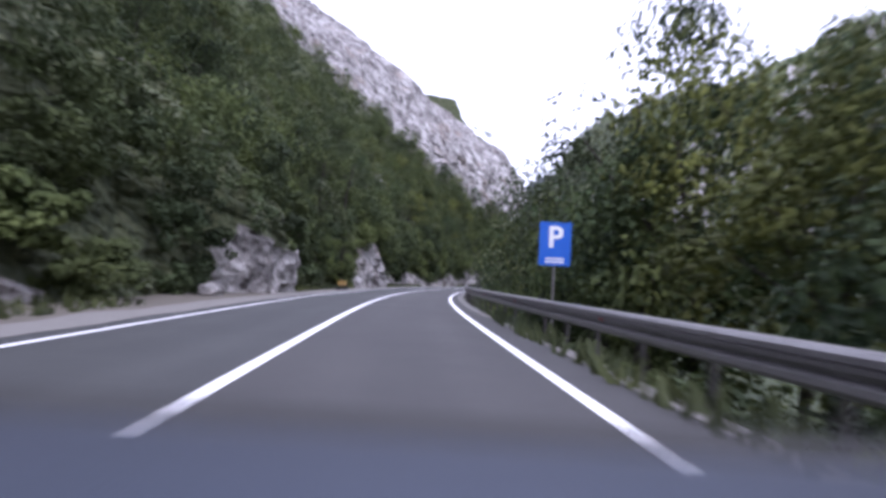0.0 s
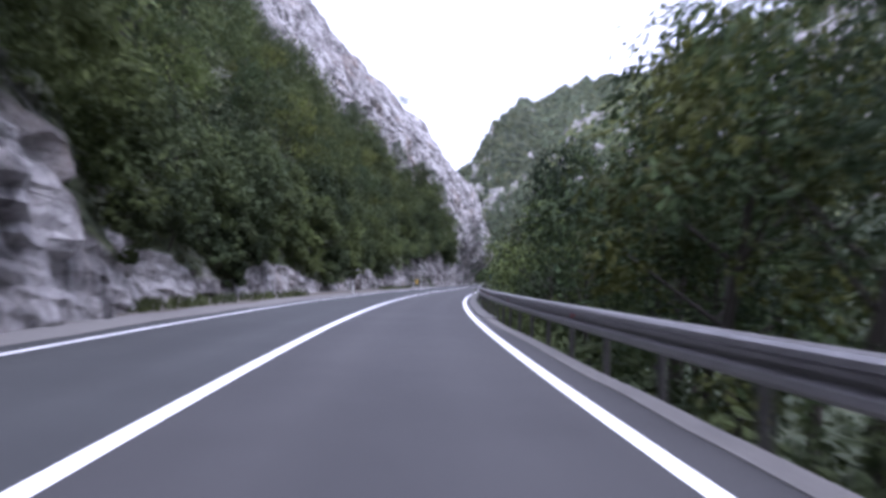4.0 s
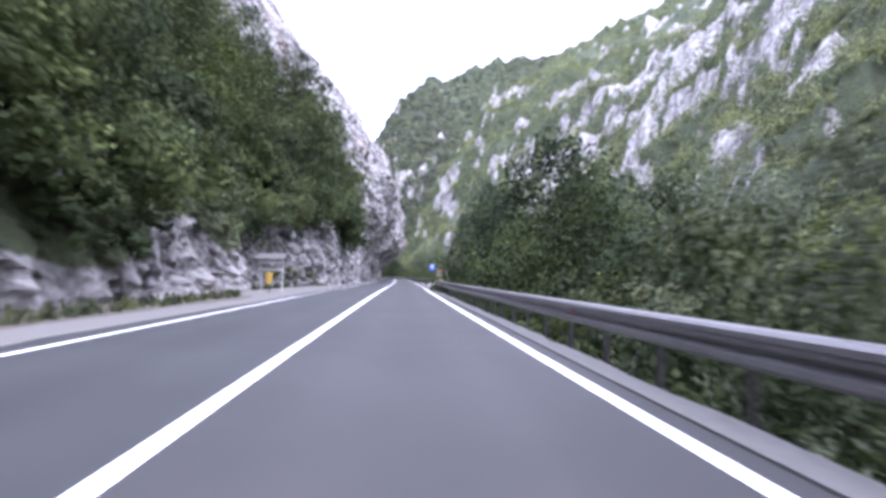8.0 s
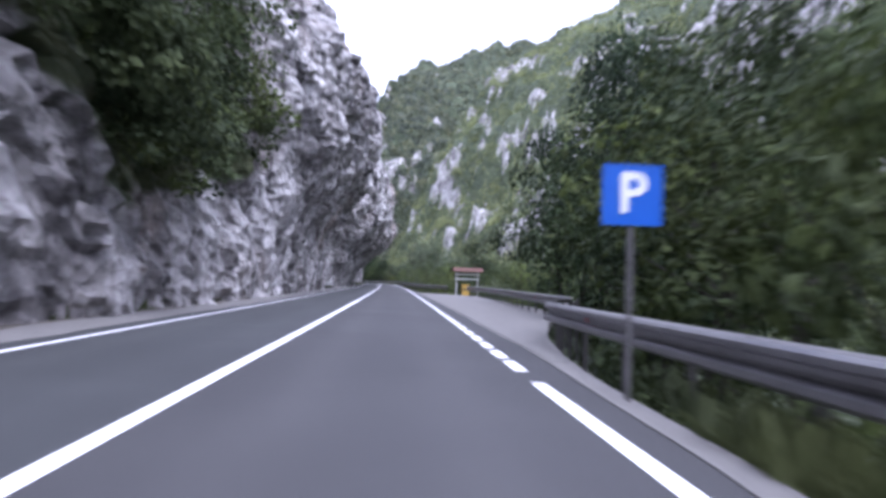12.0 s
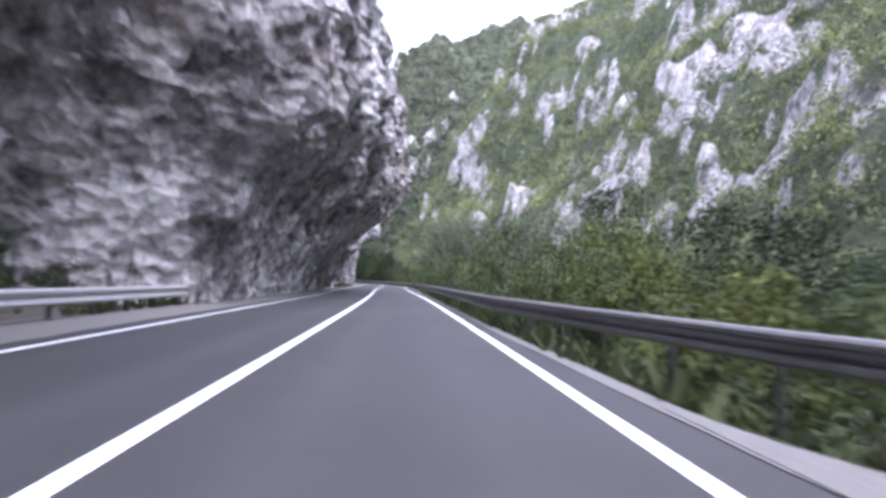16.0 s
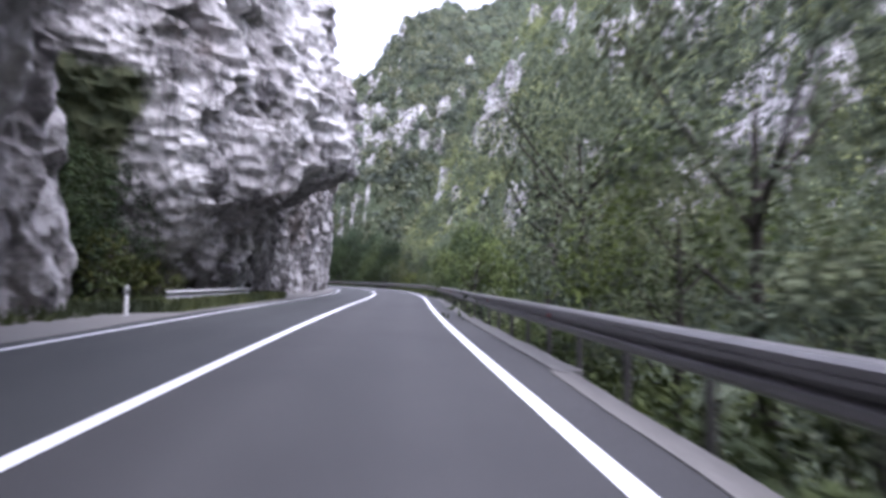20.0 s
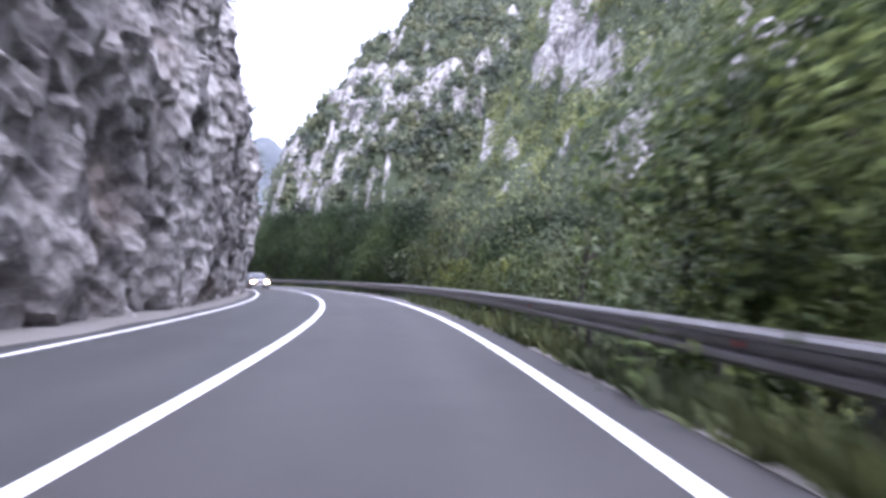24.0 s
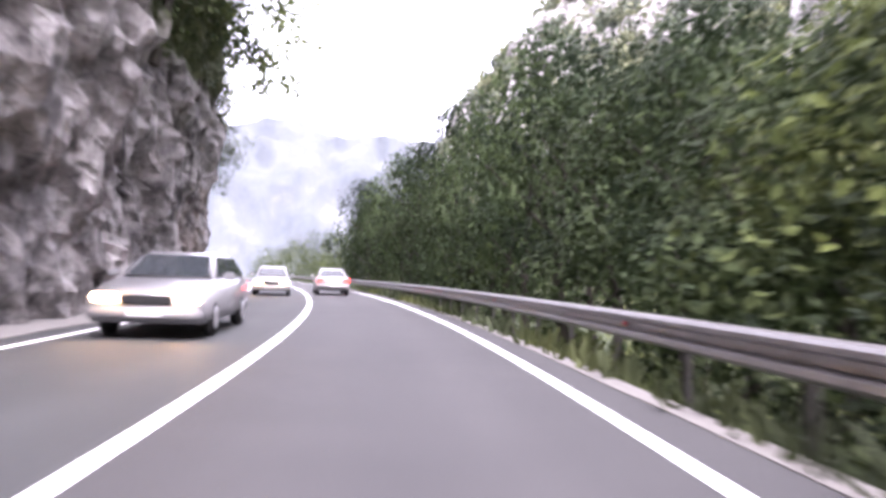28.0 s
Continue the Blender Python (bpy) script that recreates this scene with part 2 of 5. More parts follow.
STEEL = plain("galvanised_steel", (0.20, 0.192, 0.19), 0.38, 0.5, 3, 0.3)
PALE_STEEL = plain("pale_galvanised_steel", (0.45, 0.45, 0.45), 0.6, 0.2, 5, 0.2)
RUSTY = plain("weathered_steel", (0.06, 0.056, 0.054), 0.65, 0.3, 5, 0.3)
CONCRETE = plain("concrete", (0.14, 0.136, 0.13), 0.9, 0, 6, 0.25)
EARTH = plain("dry_stony_earth", (0.105, 0.092, 0.075), 0.95, 0, 5, 0.45)
GRAVEL = plain("gravel", (0.17, 0.162, 0.152), 0.95, 0, 14, 0.35)
GRASS = foliage("verge_grass", (0.026, 0.036, 0.017), (0.07, 0.083, 0.042))
YELLOW = plain("yellow_paint", (0.55, 0.36, 0.07), 0.6, 0, 6, 0.2)
BLUE = plain("sign_blue", (0.012, 0.10, 0.48), 0.45, 0, 4, 0.1)
WHITE = plain("white_paint", (0.78, 0.78, 0.78), 0.5, 0, 6, 0.08)
RED = plain("reflector_red", (0.45, 0.02, 0.03), 0.4, 0, 6, 0.1)
WOOD = plain("brown_wood", (0.11, 0.05, 0.037), 0.8, 0, 5, 0.3)
GREY_BOARD = plain("grey_board", (0.5, 0.5, 0.5), 0.7, 0, 5, 0.2)
BLACK = plain("black_rubber", (0.02, 0.02, 0.02), 0.8, 0, 10, 0.3)

# ---- the road's line: bends per kilometre-thousandth every 10 m from s = -20 ----
BENDS = [1.0, 1.0, 1.01, -0.35, -1.64, -2.69, -3.64, -3.52, -2.85, -2.77, -3.07, -2.89, -2.34, -1.42, -0.4, 0, -0.15, -0.3, -0.19, -0.07,
         0.13, 0.27, 0.25, 0.09, -0.02, 0.12, 0.18, 0.33, 0.62, 0.71, 0.52, -0.23, -1.26, -1.44, 0.24, 2.61, 4.14, 4.79, 5.48, 5.5,
         5.41, 5.58, 5.43, 4.6, 3.6, 3.0, 2.5, 2.0, 1.8, 1.8, 1.8, 1.8, 1.8, 1.5, 1.0, 0, -1, -1.5, -1.5, -1, 0]
SG = np.arange(-400.0, 1600.0, 1.0)
_k = np.interp(SG, -20 + 10.0 * np.arange(len(BENDS)), np.array(BENDS) / 1000, left=0.0, right=0.0)
_th = np.cumsum(_k)
_th -= np.interp(0, SG, _th)
_x, _y = np.cumsum(-np.sin(_th)), np.cumsum(np.cos(_th))
_x -= np.interp(0, SG, _x)
_y -= np.interp(0, SG, _y)


def road(s, u):
    """World x, y of the place s metres along the road's centre line and u metres to its right."""
    a = np.interp(s, SG, _th)
    return np.interp(s, SG, _x) + u * np.cos(a), np.interp(s, SG, _y) + u * np.sin(a)


def at(s, u, z=0.0, turn=0.0):
    """The pose of a thing beside the road, its y axis along the road."""
    x, y = road(s, u)
    return pose(float(x), float(y), z, 0, 0, math.degrees(float(np.interp(s, SG, _th))) + turn)


def beside(x, y):
    """s and u of world places."""
    s, u = np.empty(x.shape), np.empty(x.shape)
    cx, cy, ct, cs = _x[::4], _y[::4], _th[::4], SG[::4]
    for i in range(0, len(x), 4000):
        a, b = x[i:i + 4000, None], y[i:i + 4000, None]
        j = np.argmin((a - cx) ** 2 + (b - cy) ** 2, axis=1)
        dx, dy = x[i:i + 4000] - cx[j], y[i:i + 4000] - cy[j]
        s[i:i + 4000] = cs[j] - dx * np.sin(ct[j]) + dy * np.cos(ct[j])
        u[i:i + 4000] = dx * np.cos(ct[j]) + dy * np.sin(ct[j])
    return s, u


# ---- noise and meshes ----
def lattice(ix, iy, iz, seed):
    h = (ix * 374761393 + iy * 668265263 + iz * 2147483647 + seed * 1274126177) & 0xFFFFFFFF
    h = ((h ^ (h >> 13)) * 1274126177) & 0xFFFFFFFF
    return ((h ^ (h >> 16)) & 0xFFFF) / 65535.0


def vnoise(x, y, z, seed=0):
    x, y, z = np.asarray(x, float), np.asarray(y, float), np.asarray(z, float)
    fx, fy, fz = np.floor(x), np.floor(y), np.floor(z)
    ix, iy, iz = fx.astype(np.int64), fy.astype(np.int64), fz.astype(np.int64)
    a, b, c = x - fx, y - fy, z - fz
    a, b, c = a * a * (3 - 2 * a), b * b * (3 - 2 * b), c * c * (3 - 2 * c)
    r = 0
    for dx in (0, 1):
        for dy in (0, 1):
            for dz in (0, 1):
                r = r + lattice(ix + dx, iy + dy, iz + dz, seed) * (a if dx else 1 - a) * (b if dy else 1 - b) * (c if dz else 1 - c)
    return r * 2 - 1


def fbm(x, y, z, octaves=4, seed=0, gain=0.5):
    r, amp = 0, 1.0
    for i in range(octaves):
        r = r + amp * vnoise(x, y, z, seed + 17 * i)
        x, y, z, amp = x * 2.03 + 5.1, y * 2.03 + 1.7, z * 2.03 + 9.2, amp * gain
    return r


def step(a, b, x):
    t = np.clip((x - a) / (b - a), 0, 1)
    return t * t * (3 - 2 * t)


def mesh(name, verts, faces, mat, smooth=True):
    """A mesh from arrays: verts (n, 3), faces (m, 3 or 4)."""
    me = bpy.data.meshes.new(name)
    verts, faces = np.asarray(verts, np.float32), np.asarray(faces, np.int32)
    k = faces.shape[1]
    me.vertices.add(len(verts))
    me.vertices.foreach_set("co", verts.ravel())
    me.loops.add(faces.size)
    me.loops.foreach_set("vertex_index", faces.ravel())
    me.polygons.add(len(faces))
    me.polygons.foreach_set("loop_start", np.arange(0, faces.size, k, dtype=np.int32))
    me.polygons.foreach_set("use_smooth", np.full(len(faces), smooth))
    me.update(calc_edges=True)
    me.materials.append(mat)
    return me


def attribute(me, name, values):
    me.attributes.new(name, "FLOAT", "POINT").data.foreach_set("value", np.asarray(values, np.float32))


def grid_faces(n, m):
    i = np.arange(n * m).reshape(n, m)
    return np.stack([i[:-1, :-1], i[1:, :-1], i[1:, 1:], i[:-1, 1:]], -1).reshape(-1, 4)


def part(name, bm, mat, parent=None, label="", smooth=False):
    """Link a bmesh as one mesh object under a thing or a part."""
    me = bpy.data.meshes.new(name)
    bm.to_mesh(me)
    bm.free()
    me.materials.append(mat)
    if smooth:
        me.polygons.foreach_set("use_smooth", np.full(len(me.polygons), True))
    ob = new(name, me)
    ob.parent = parent
    return tagged(ob, label)


def under(name, me, parent=None, m=None):
    ob = new(name, me)
    ob.parent = parent
    if m is not None:
        ob.matrix_basis = m
    return ob


def empty(name, m, label, category, group="", kind=""):
    ob = new(name)
    ob.empty_display_size = 0.2
    ob.matrix_basis = m
    return tagged(ob, label, category, group, kind)


def box(bm, x0, x1, y0, y1, z0, z1, bevel=0.0):
    r = bmesh.ops.create_cube(bm, size=1)
    vs = r["verts"]
    bmesh.ops.transform(bm, matrix=Matrix.Translation(((x0 + x1) / 2, (y0 + y1) / 2, (z0 + z1) / 2)) @ Matrix.Diagonal((x1 - x0, y1 - y0, z1 - z0, 1)), verts=vs)
    if bevel:
        es = {e for v in vs for e in v.link_edges}
        bmesh.ops.bevel(bm, geom=list(es), offset=bevel, segments=2, affect="EDGES")
    return bm


def tube(bm, a, b, r0, r1=None, n=10):
    a, b = Vector(a), Vector(b)
    r1 = r0 if r1 is None else r1
    q = (b - a).to_track_quat("Z", "Y").to_matrix().to_4x4()
    bmesh.ops.create_cone(bm, cap_ends=True, segments=n, radius1=r0, radius2=r1, depth=(b - a).length, matrix=Matrix.Translation((a + b) / 2) @ q)
    return bm


def strip(name, s, left, right, z, mat, label="", category="", kind="", thick=0.0):
    """A ribbon along the road between the offsets left and right (arrays or numbers)."""
    s = np.asarray(s, float)
    l, r, z = (np.broadcast_to(np.asarray(v, float), s.shape) for v in (left, right, z))
    cols = [(l, z), (r, z)] if not thick else [(l, z - thick), (l, z), (r, z), (r, z - thick)]
    v = np.stack([np.stack([*road(s, u), zz], -1) for u, zz in cols], 1)
    faces = grid_faces(len(s), len(cols))[:, ::-1]
    if thick:
        n = 4 * len(s)
        faces = np.concatenate([faces, [[0, 1, 2, 3], [n - 1, n - 2, n - 3, n - 4]]])
    ob = new(name, mesh(name, v.reshape(-1, 3), faces, mat, False))
    return tagged(ob, label, category, kind=kind)


def cells(x, y, z, seed):
    """Distance to the nearest of scattered points, and that point's own random number."""
    fx, fy, fz = np.floor(x).astype(np.int64), np.floor(y).astype(np.int64), np.floor(z).astype(np.int64)
    best, own = np.full(x.shape, 9.0), np.zeros(x.shape)
    for dx in (-1, 0, 1):
        for dy in (-1, 0, 1):
            for dz in (-1, 0, 1):
                i, j, k = fx + dx, fy + dy, fz + dz
                d = (i + lattice(i, j, k, seed) - x) ** 2 + (j + lattice(i, j, k, seed + 1) - y) ** 2 + (k + lattice(i, j, k, seed + 2) - z) ** 2
                own = np.where(d < best, lattice(i, j, k, seed + 3), own)
                best = np.minimum(best, d)
    return np.sqrt(best), own


# ---- the valley ----
CRAGS = []


def crag(x, y, r):
    CRAGS.append((x, y, r))


# pale rock faces of the near mountainside, then of the spur across the valley
for place in ((125, 343, 11), (130, 333, 10), (124, 316, 12), (135, 308, 12), (147, 302, 12), (137, 320, 7), (144, 378, 7), (134, 356, 6), (145, 364, 6), (160, 374, 7), (164, 389, 7),
              (140, 420, 3.2), (142, 434, 3.2), (118, 421, 3.0), (124, 428, 3.2), (130, 432, 2.6), (122, 404, 3.0), (114, 394, 3.1), (173, 475, 4), (139, 263, 17), (128, 216, 14), (134, 240, 14), (152, 285, 13),
              (156, 300, 9), (172, 365, 6), (150, 445, 3), (160, 458, 3)):
    crag(*place)
for place in ((86, 550, 15), (96, 541, 16), (106, 537, 17), (107, 556, 15), (117, 541, 16), (119, 562, 11), (127, 527, 11), (141, 527, 7), (106, 511, 8), (131, 576, 6), (90, 535, 12), (98, 524, 11), (107, 522, 12), (106, 508, 9), (112, 528, 14), (117, 522, 12), (124, 512, 8), (133, 515, 9), (129, 534, 8), (112, 555, 12), (122, 556, 8), (164, 556, 4), (154, 574, 4), (146, 606, 5), (244, 647, 6), (266, 675, 9), (150, 531, 5)):
    crag(*place)


def right_slope(s, u, x, y):
    """Height of the ground to the right of the road: a mountainside, a gully, and a rocky spur across the valley."""
    w = np.interp(s, [0, 245, 290, 340, 365, 430], [44, 44, 42, 40, 31, 30]) + 2.5 * vnoise(s / 40, 0 * s, 0 * s, 3)
    face = np.interp(u - w, [-6, 0, 6, 10, 16, 26, 36, 46, 56, 66, 100, 200, 400], [-6, 0, 9, 17, 23, 37, 55, 70, 84, 93, 114, 180, 250])
    brow = np.interp(x, [60, 100, 120, 144, 173, 215, 300], [425, 432, 441, 450, 475, 505, 560])
    face = face - 1.0 * np.maximum(0, y - brow)
    top = np.interp(x, [56, 70, 80, 91, 108, 131, 144, 170, 196, 237, 300, 450], [-30, 3, 28, 50, 75, 107, 126, 150, 174, 197, 215, 230])
    line = np.interp(x, [70, 80, 91, 108, 131, 144, 170, 196, 237, 300, 450], [555, 558, 560, 570, 593, 607, 640, 690, 700, 700, 720])
    foot = np.interp(x, [80, 110, 150, 250], [516, 504, 512, 560])
    spur = top - 0.68 * np.maximum(0, line - y) - 2.2 * np.maximum(0, foot - y) - 0.9 * np.maximum(0, y - line)
    z = np.maximum(np.maximum(face, spur), -6)
    rough = fbm(x / 45, y / 45, 0 * x, 4, 5) * 6 + 5 * np.abs(fbm(x / 14, y / 14, 0 * x, 3, 8)) + 6 * (0.3 - np.abs(fbm((x + 0.5 * y) / 22, (y - 0.5 * x) / 60, 0 * x, 3, 9)))
    z = z + step(0, 25, z) * rough
    near = np.clip(u - 4.4 - 4.2 * layby(s), 0, 30)
    bank = np.interp(near, [0, 0.8, 2.5, 6, 14], [-0.35, -1.1, -2.5, -4.5, -6]) + grassy(s) * np.interp(near, [0, 0.8, 2.5, 6], [0.25, 0.8, 1.0, 0])
    return np.where(u > w - 6, z, bank)


def layby(s):
    """How far the parking place widens the road, 0 to 1."""
    return step(176, 200, s) * (1 - step(222, 233, s))


def grassy(s):
    """Stretches where grass grows up to the edge of the road."""
    return 1 - step(16, 24, s) + step(156, 160, s) * (1 - step(172, 176, s)) + step(228, 240, s) * (1 - step(284, 288, s)) + step(331, 334, s) * (1 - step(368, 373, s)) + step(388, 392, s)


def left_lay(s):
    return step(140, 148, s) * (1 - step(166, 174, s))


def left_far(s, u, x, y):
    d = -u - 10
    z = np.interp(d, [0, 30, 110, 300, 800], [-1, 40, 120, 210, 300])
    return z + step(30, 120, d) * 20 * fbm(x / 120, y / 120, 0 * x, 4, 31)


def terrain():
    xs = np.concatenate([np.arange(-700, -80, 20), np.arange(-80, 0, 5), np.arange(0, 190, 2.0), np.arange(190, 320, 4), np.arange(320, 1301, 20)])
    ys = np.concatenate([np.arange(-300, -20, 14), np.arange(-20, 620, 2.6), np.arange(620, 900, 7), np.arange(900, 2301, 25)])
    X, Y = np.meshgrid(xs, ys, indexing="ij")
    x, y = X.ravel(), Y.ravel()
    s, u = beside(x, y)
    zr, zl = right_slope(s, u, x, y), left_far(s, u, x, y)
    z = np.where(u > 4.6 + 4.2 * layby(s), zr, np.where(u < -12, np.where((s > 185) & (s < 440), np.minimum(zl, 0.6 * (-u - 12)), zl * 0.5), -0.25))
    phase = z / 17 + 1.3 * fbm(x / 38, y / 38, 0 * x, 3, 44)
    rise = phase - np.floor(phase)
    z = z + 17 * 0.45 * (step(0.5, 0.86, rise) - rise) * step(24, 60, u) * step(3, 14, z)
    gx, gy = np.gradient(z.reshape(X.shape), xs, ys)
    slope = np.hypot(gx, gy).ravel()
    along = 1 - 0.5 * (1 - step(450, 510, y))
    patch = fbm(x / 9, y * along / 9, z / 9, 4, 61) + 0.9 * fbm(x / 4.2, y * along / 4.2, z / 4.2, 3, 66)
    near = np.zeros(len(x))
    for cx, cy, r in CRAGS:
        near = np.maximum(near, 1.15 - np.hypot(x - cx, (y - cy) * (0.6 if cy < 480 else 1.0)) / r)
    rock = step(0.50, 0.64, 0.74 * np.clip(near, 0, 1) + np.where(y > 485, 0.42, 0.85) * patch + 0.13 * np.clip(slope - 1.2, -1, 1.6)) * step(4, 14, z) * (u > 20)
    d4, c4 = cells(x / 6, y / 11, z / 8, 171)
    d5, c5 = cells(x / 3.5, y / 5, z / 4, 181)
    z = z + rock * (2.0 + 6.0 * (c4 - 0.35) - 2.0 * d4 + 2.5 * (c5 - 0.5))
    v = np.stack([x, y, z], -1)
    me = mesh("ground", v, grid_faces(len(xs), len(ys)), GROUND)
    attribute(me, "rock", rock)
    tagged(new("ground", me), "steep valley floor and wooded limestone mountainside", "ground", kind="structure")
    return xs, ys, z.reshape(X.shape), rock.reshape(X.shape)


TX, TY, TZ, TROCK = terrain()


def ground_at(x, y, table=None):
    t = TZ if table is None else table
    i = np.clip(np.searchsorted(TX, x) - 1, 0, len(TX) - 2)
    j = np.clip(np.searchsorted(TY, y) - 1, 0, len(TY) - 2)
    a, b = np.clip((x - TX[i]) / (TX[i + 1] - TX[i]), 0, 1), np.clip((y - TY[j]) / (TY[j + 1] - TY[j]), 0, 1)
    return (t[i, j] * (1 - a) + t[i + 1, j] * a) * (1 - b) + (t[i, j + 1] * (1 - a) + t[i + 1, j + 1] * a) * b


def backdrop():
    """Hazy ridges where the valley bends out of sight."""
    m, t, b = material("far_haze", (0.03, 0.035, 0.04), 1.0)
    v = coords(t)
    # Haze is put into the ridge colour, which also glows.
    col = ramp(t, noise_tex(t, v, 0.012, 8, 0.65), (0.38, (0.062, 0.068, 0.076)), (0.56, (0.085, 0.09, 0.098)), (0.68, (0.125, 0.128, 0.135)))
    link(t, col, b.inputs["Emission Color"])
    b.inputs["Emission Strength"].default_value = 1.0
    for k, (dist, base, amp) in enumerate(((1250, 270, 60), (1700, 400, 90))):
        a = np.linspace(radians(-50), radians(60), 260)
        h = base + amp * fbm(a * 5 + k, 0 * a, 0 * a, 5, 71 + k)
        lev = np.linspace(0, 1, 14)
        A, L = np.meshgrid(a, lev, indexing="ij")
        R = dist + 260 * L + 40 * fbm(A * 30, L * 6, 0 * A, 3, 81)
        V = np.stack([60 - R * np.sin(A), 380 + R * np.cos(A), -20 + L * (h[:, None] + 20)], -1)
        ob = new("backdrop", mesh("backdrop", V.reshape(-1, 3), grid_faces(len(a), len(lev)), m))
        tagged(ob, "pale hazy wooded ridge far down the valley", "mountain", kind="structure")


backdrop()

# ---- the rock wall along the road: offset from the centre line at eight heights ----
LEVELS = np.array([0, 2, 5, 7, 10, 16, 30, 60, 110.0])
WALL_KEYS = []


def key(s, green, *offsets):
    WALL_KEYS.append((s, green, offsets))


key(-60, 1, -8.0, -8.8, -10, -11, -13.5, -19, -31, -58, -105)
key(31, 1, -7.7, -8.4, -10, -11, -13.3, -18.6, -30, -56, -104)
key(33.5, 1, -5.3, -5.5, -6.4, -8.0, -12.6, -18.6, -30, -56, -104)
key(38.5, 1, -5.2, -5.5, -6.6, -8.4, -12.8, -18.6, -30, -56, -104)
key(41, 1, -7.6, -8.4, -10, -11, -13.2, -18.5, -30, -56, -104)
key(57.5, 1, -7.5, -8.3, -9.8, -10.8, -13, -18, -30, -56, -103)
key(60, 1, -5.0, -5.2, -6.2, -7.6, -11, -17, -28, -55, -102)
key(71, 1, -5.0, -5.3, -6.4, -7.8, -11, -17, -28, -55, -102)
key(79, 1, -7.4, -8.2, -9.6, -10.6, -12.5, -17.5, -30, -58, -110)
key(130, 0.9, -7.2, -7.8, -9, -10, -12, -16.5, -28, -57, -112)
key(143, 0.8, -8.2, -8.6, -9.4, -10.2, -12, -16, -26, -54, -112)
key(164, 1, -8.2, -8.4, -8.9, -9.4, -10.6, -13.5, -22, -47, -112)
key(178, 0.9, -5.0, -5.3, -5.8, -6.4, -7.4, -9.8, -18, -44, -120)
key(186, 1, -5.2, -5.4, -6.0, -6.6, -7.6, -10.2, -16, -37, -105)
key(198, 1, -5.2, -5.2, -5.6, -6.0, -6.6, -8.0, -15, -38, -125)
key(206, 0.1, -5.0, -4.8, -4.4, -4.0, -3.6, -5, -13, -38, -140)
key(214, 0.05, -5.0, -4.8, -4.2, -3.4, -1.9, -1.4, -11, -37, -140)
key(222, 0.0, -5.0, -4.8, -4.3, -3.1, -1.2, -0.4, -9.5, -36, -140)
key(237, 0.0, -4.7, -4.8, -4.8, -3.9, -1.8, -1.2, -7.5, -35, -140)
key(240, 0.3, -11, -11, -10.4, -9.8, -8.6, -7.4, -8, -34, -140)
key(246.5, 0.2, -10, -10, -9, -8, -6.4, -5.4, -6.5, -33, -140)
key(250.5, 0.0, -5.3, -5.1, -4.0, -1.8, -1.0, -1.8, -6, -32, -140)
key(256, 0.0, -5.2, -5.0, -4.2, -1.8, -0.8, -1.6, -6, -32, -140)
key(266, 0.0, -5.2, -4.9, -3.4, -1.2, 0.0, -0.8, -5, -32, -140)
key(276, 0.0, -5.2, -4.7, -1.8, 0.8, 1.7, 0.7, -3.2, -32, -140)
key(286, 0.0, -5.2, -4.7, -1.6, 0.6, 1.7, 0.7, -3.4, -32, -140)
key(294, 0.0, -4.8, -4.6, -3.0, -1.6, 0.2, 0.8, -4, -32, -140)
key(297, 0.0, -6.2, -6.0, -5.4, -5.0, -4.4, -4.2, -7, -32, -140)
key(303, 0.0, -6.6, -6.7, -7.2, -7.8, -8.6, -8.8, -11, -24, -110)
key(306, 1, -14, -14, -13, -12.5, -11, -10, -11, -24, -110)
key(308.5, 1, -13, -13, -11, -9.5, -8.5, -8.5, -10, -24, -110)
key(311, 0.3, -11, -8.5, -4.4, -4.5, -5.0, -6.4, -9, -24, -110)
key(315, 0.0, -8.0, -6.2, -3.6, -2.9, -3.4, -5, -8, -24, -110)
key(318, 0.0, -6.7, -5.7, -5.5, -1.3, -1.8, -4, -7, -24, -110)
key(320.5, 0.0, -6.6, -6.3, -5.8, 0.2, -0.8, -3, -6, -24, -110)
key(324, 0.0, -6.6, -6.4, -5.8, -1.8, -2.6, -4.4, -7, -24, -110)
key(329, 0.0, -6.0, -6.0, -5.8, -5.6, -5.8, -6.4, -9, -28, -110)
key(345, 0.0, -4.9, -4.8, -4.7, -4.7, -5.0, -5.8, -8.5, -26, -110)
key(362, 0.0, -4.6, -4.3, -4.2, -4.2, -4.6, -5.6, -8.5, -25, -110)
key(392, 0.0, -4.6, -4.3, -4.2, -4.3, -4.8, -5.8, -9, -24, -110)
key(402, 0.6, -4.8, -4.7, -4.7, -4.8, -5.2, -6.4, -10, -22, -110)
key(414, 0.8, -4.8, -4.8, -4.7, -4.6, -4.8, -5.8, -10, -22, -80)
key(422, 0.9, -4.4, -4.3, -4.2, -4.2, -4.6, -6.2, -13, -26, -52)
key(432, 0.7, -6.8, -7.4, -8.6, -9.4, -11, -14, -19, -30, -54)
key(520, 0.9, -7.5, -8.5, -10, -11.5, -13.5, -18, -28, -46, -80)


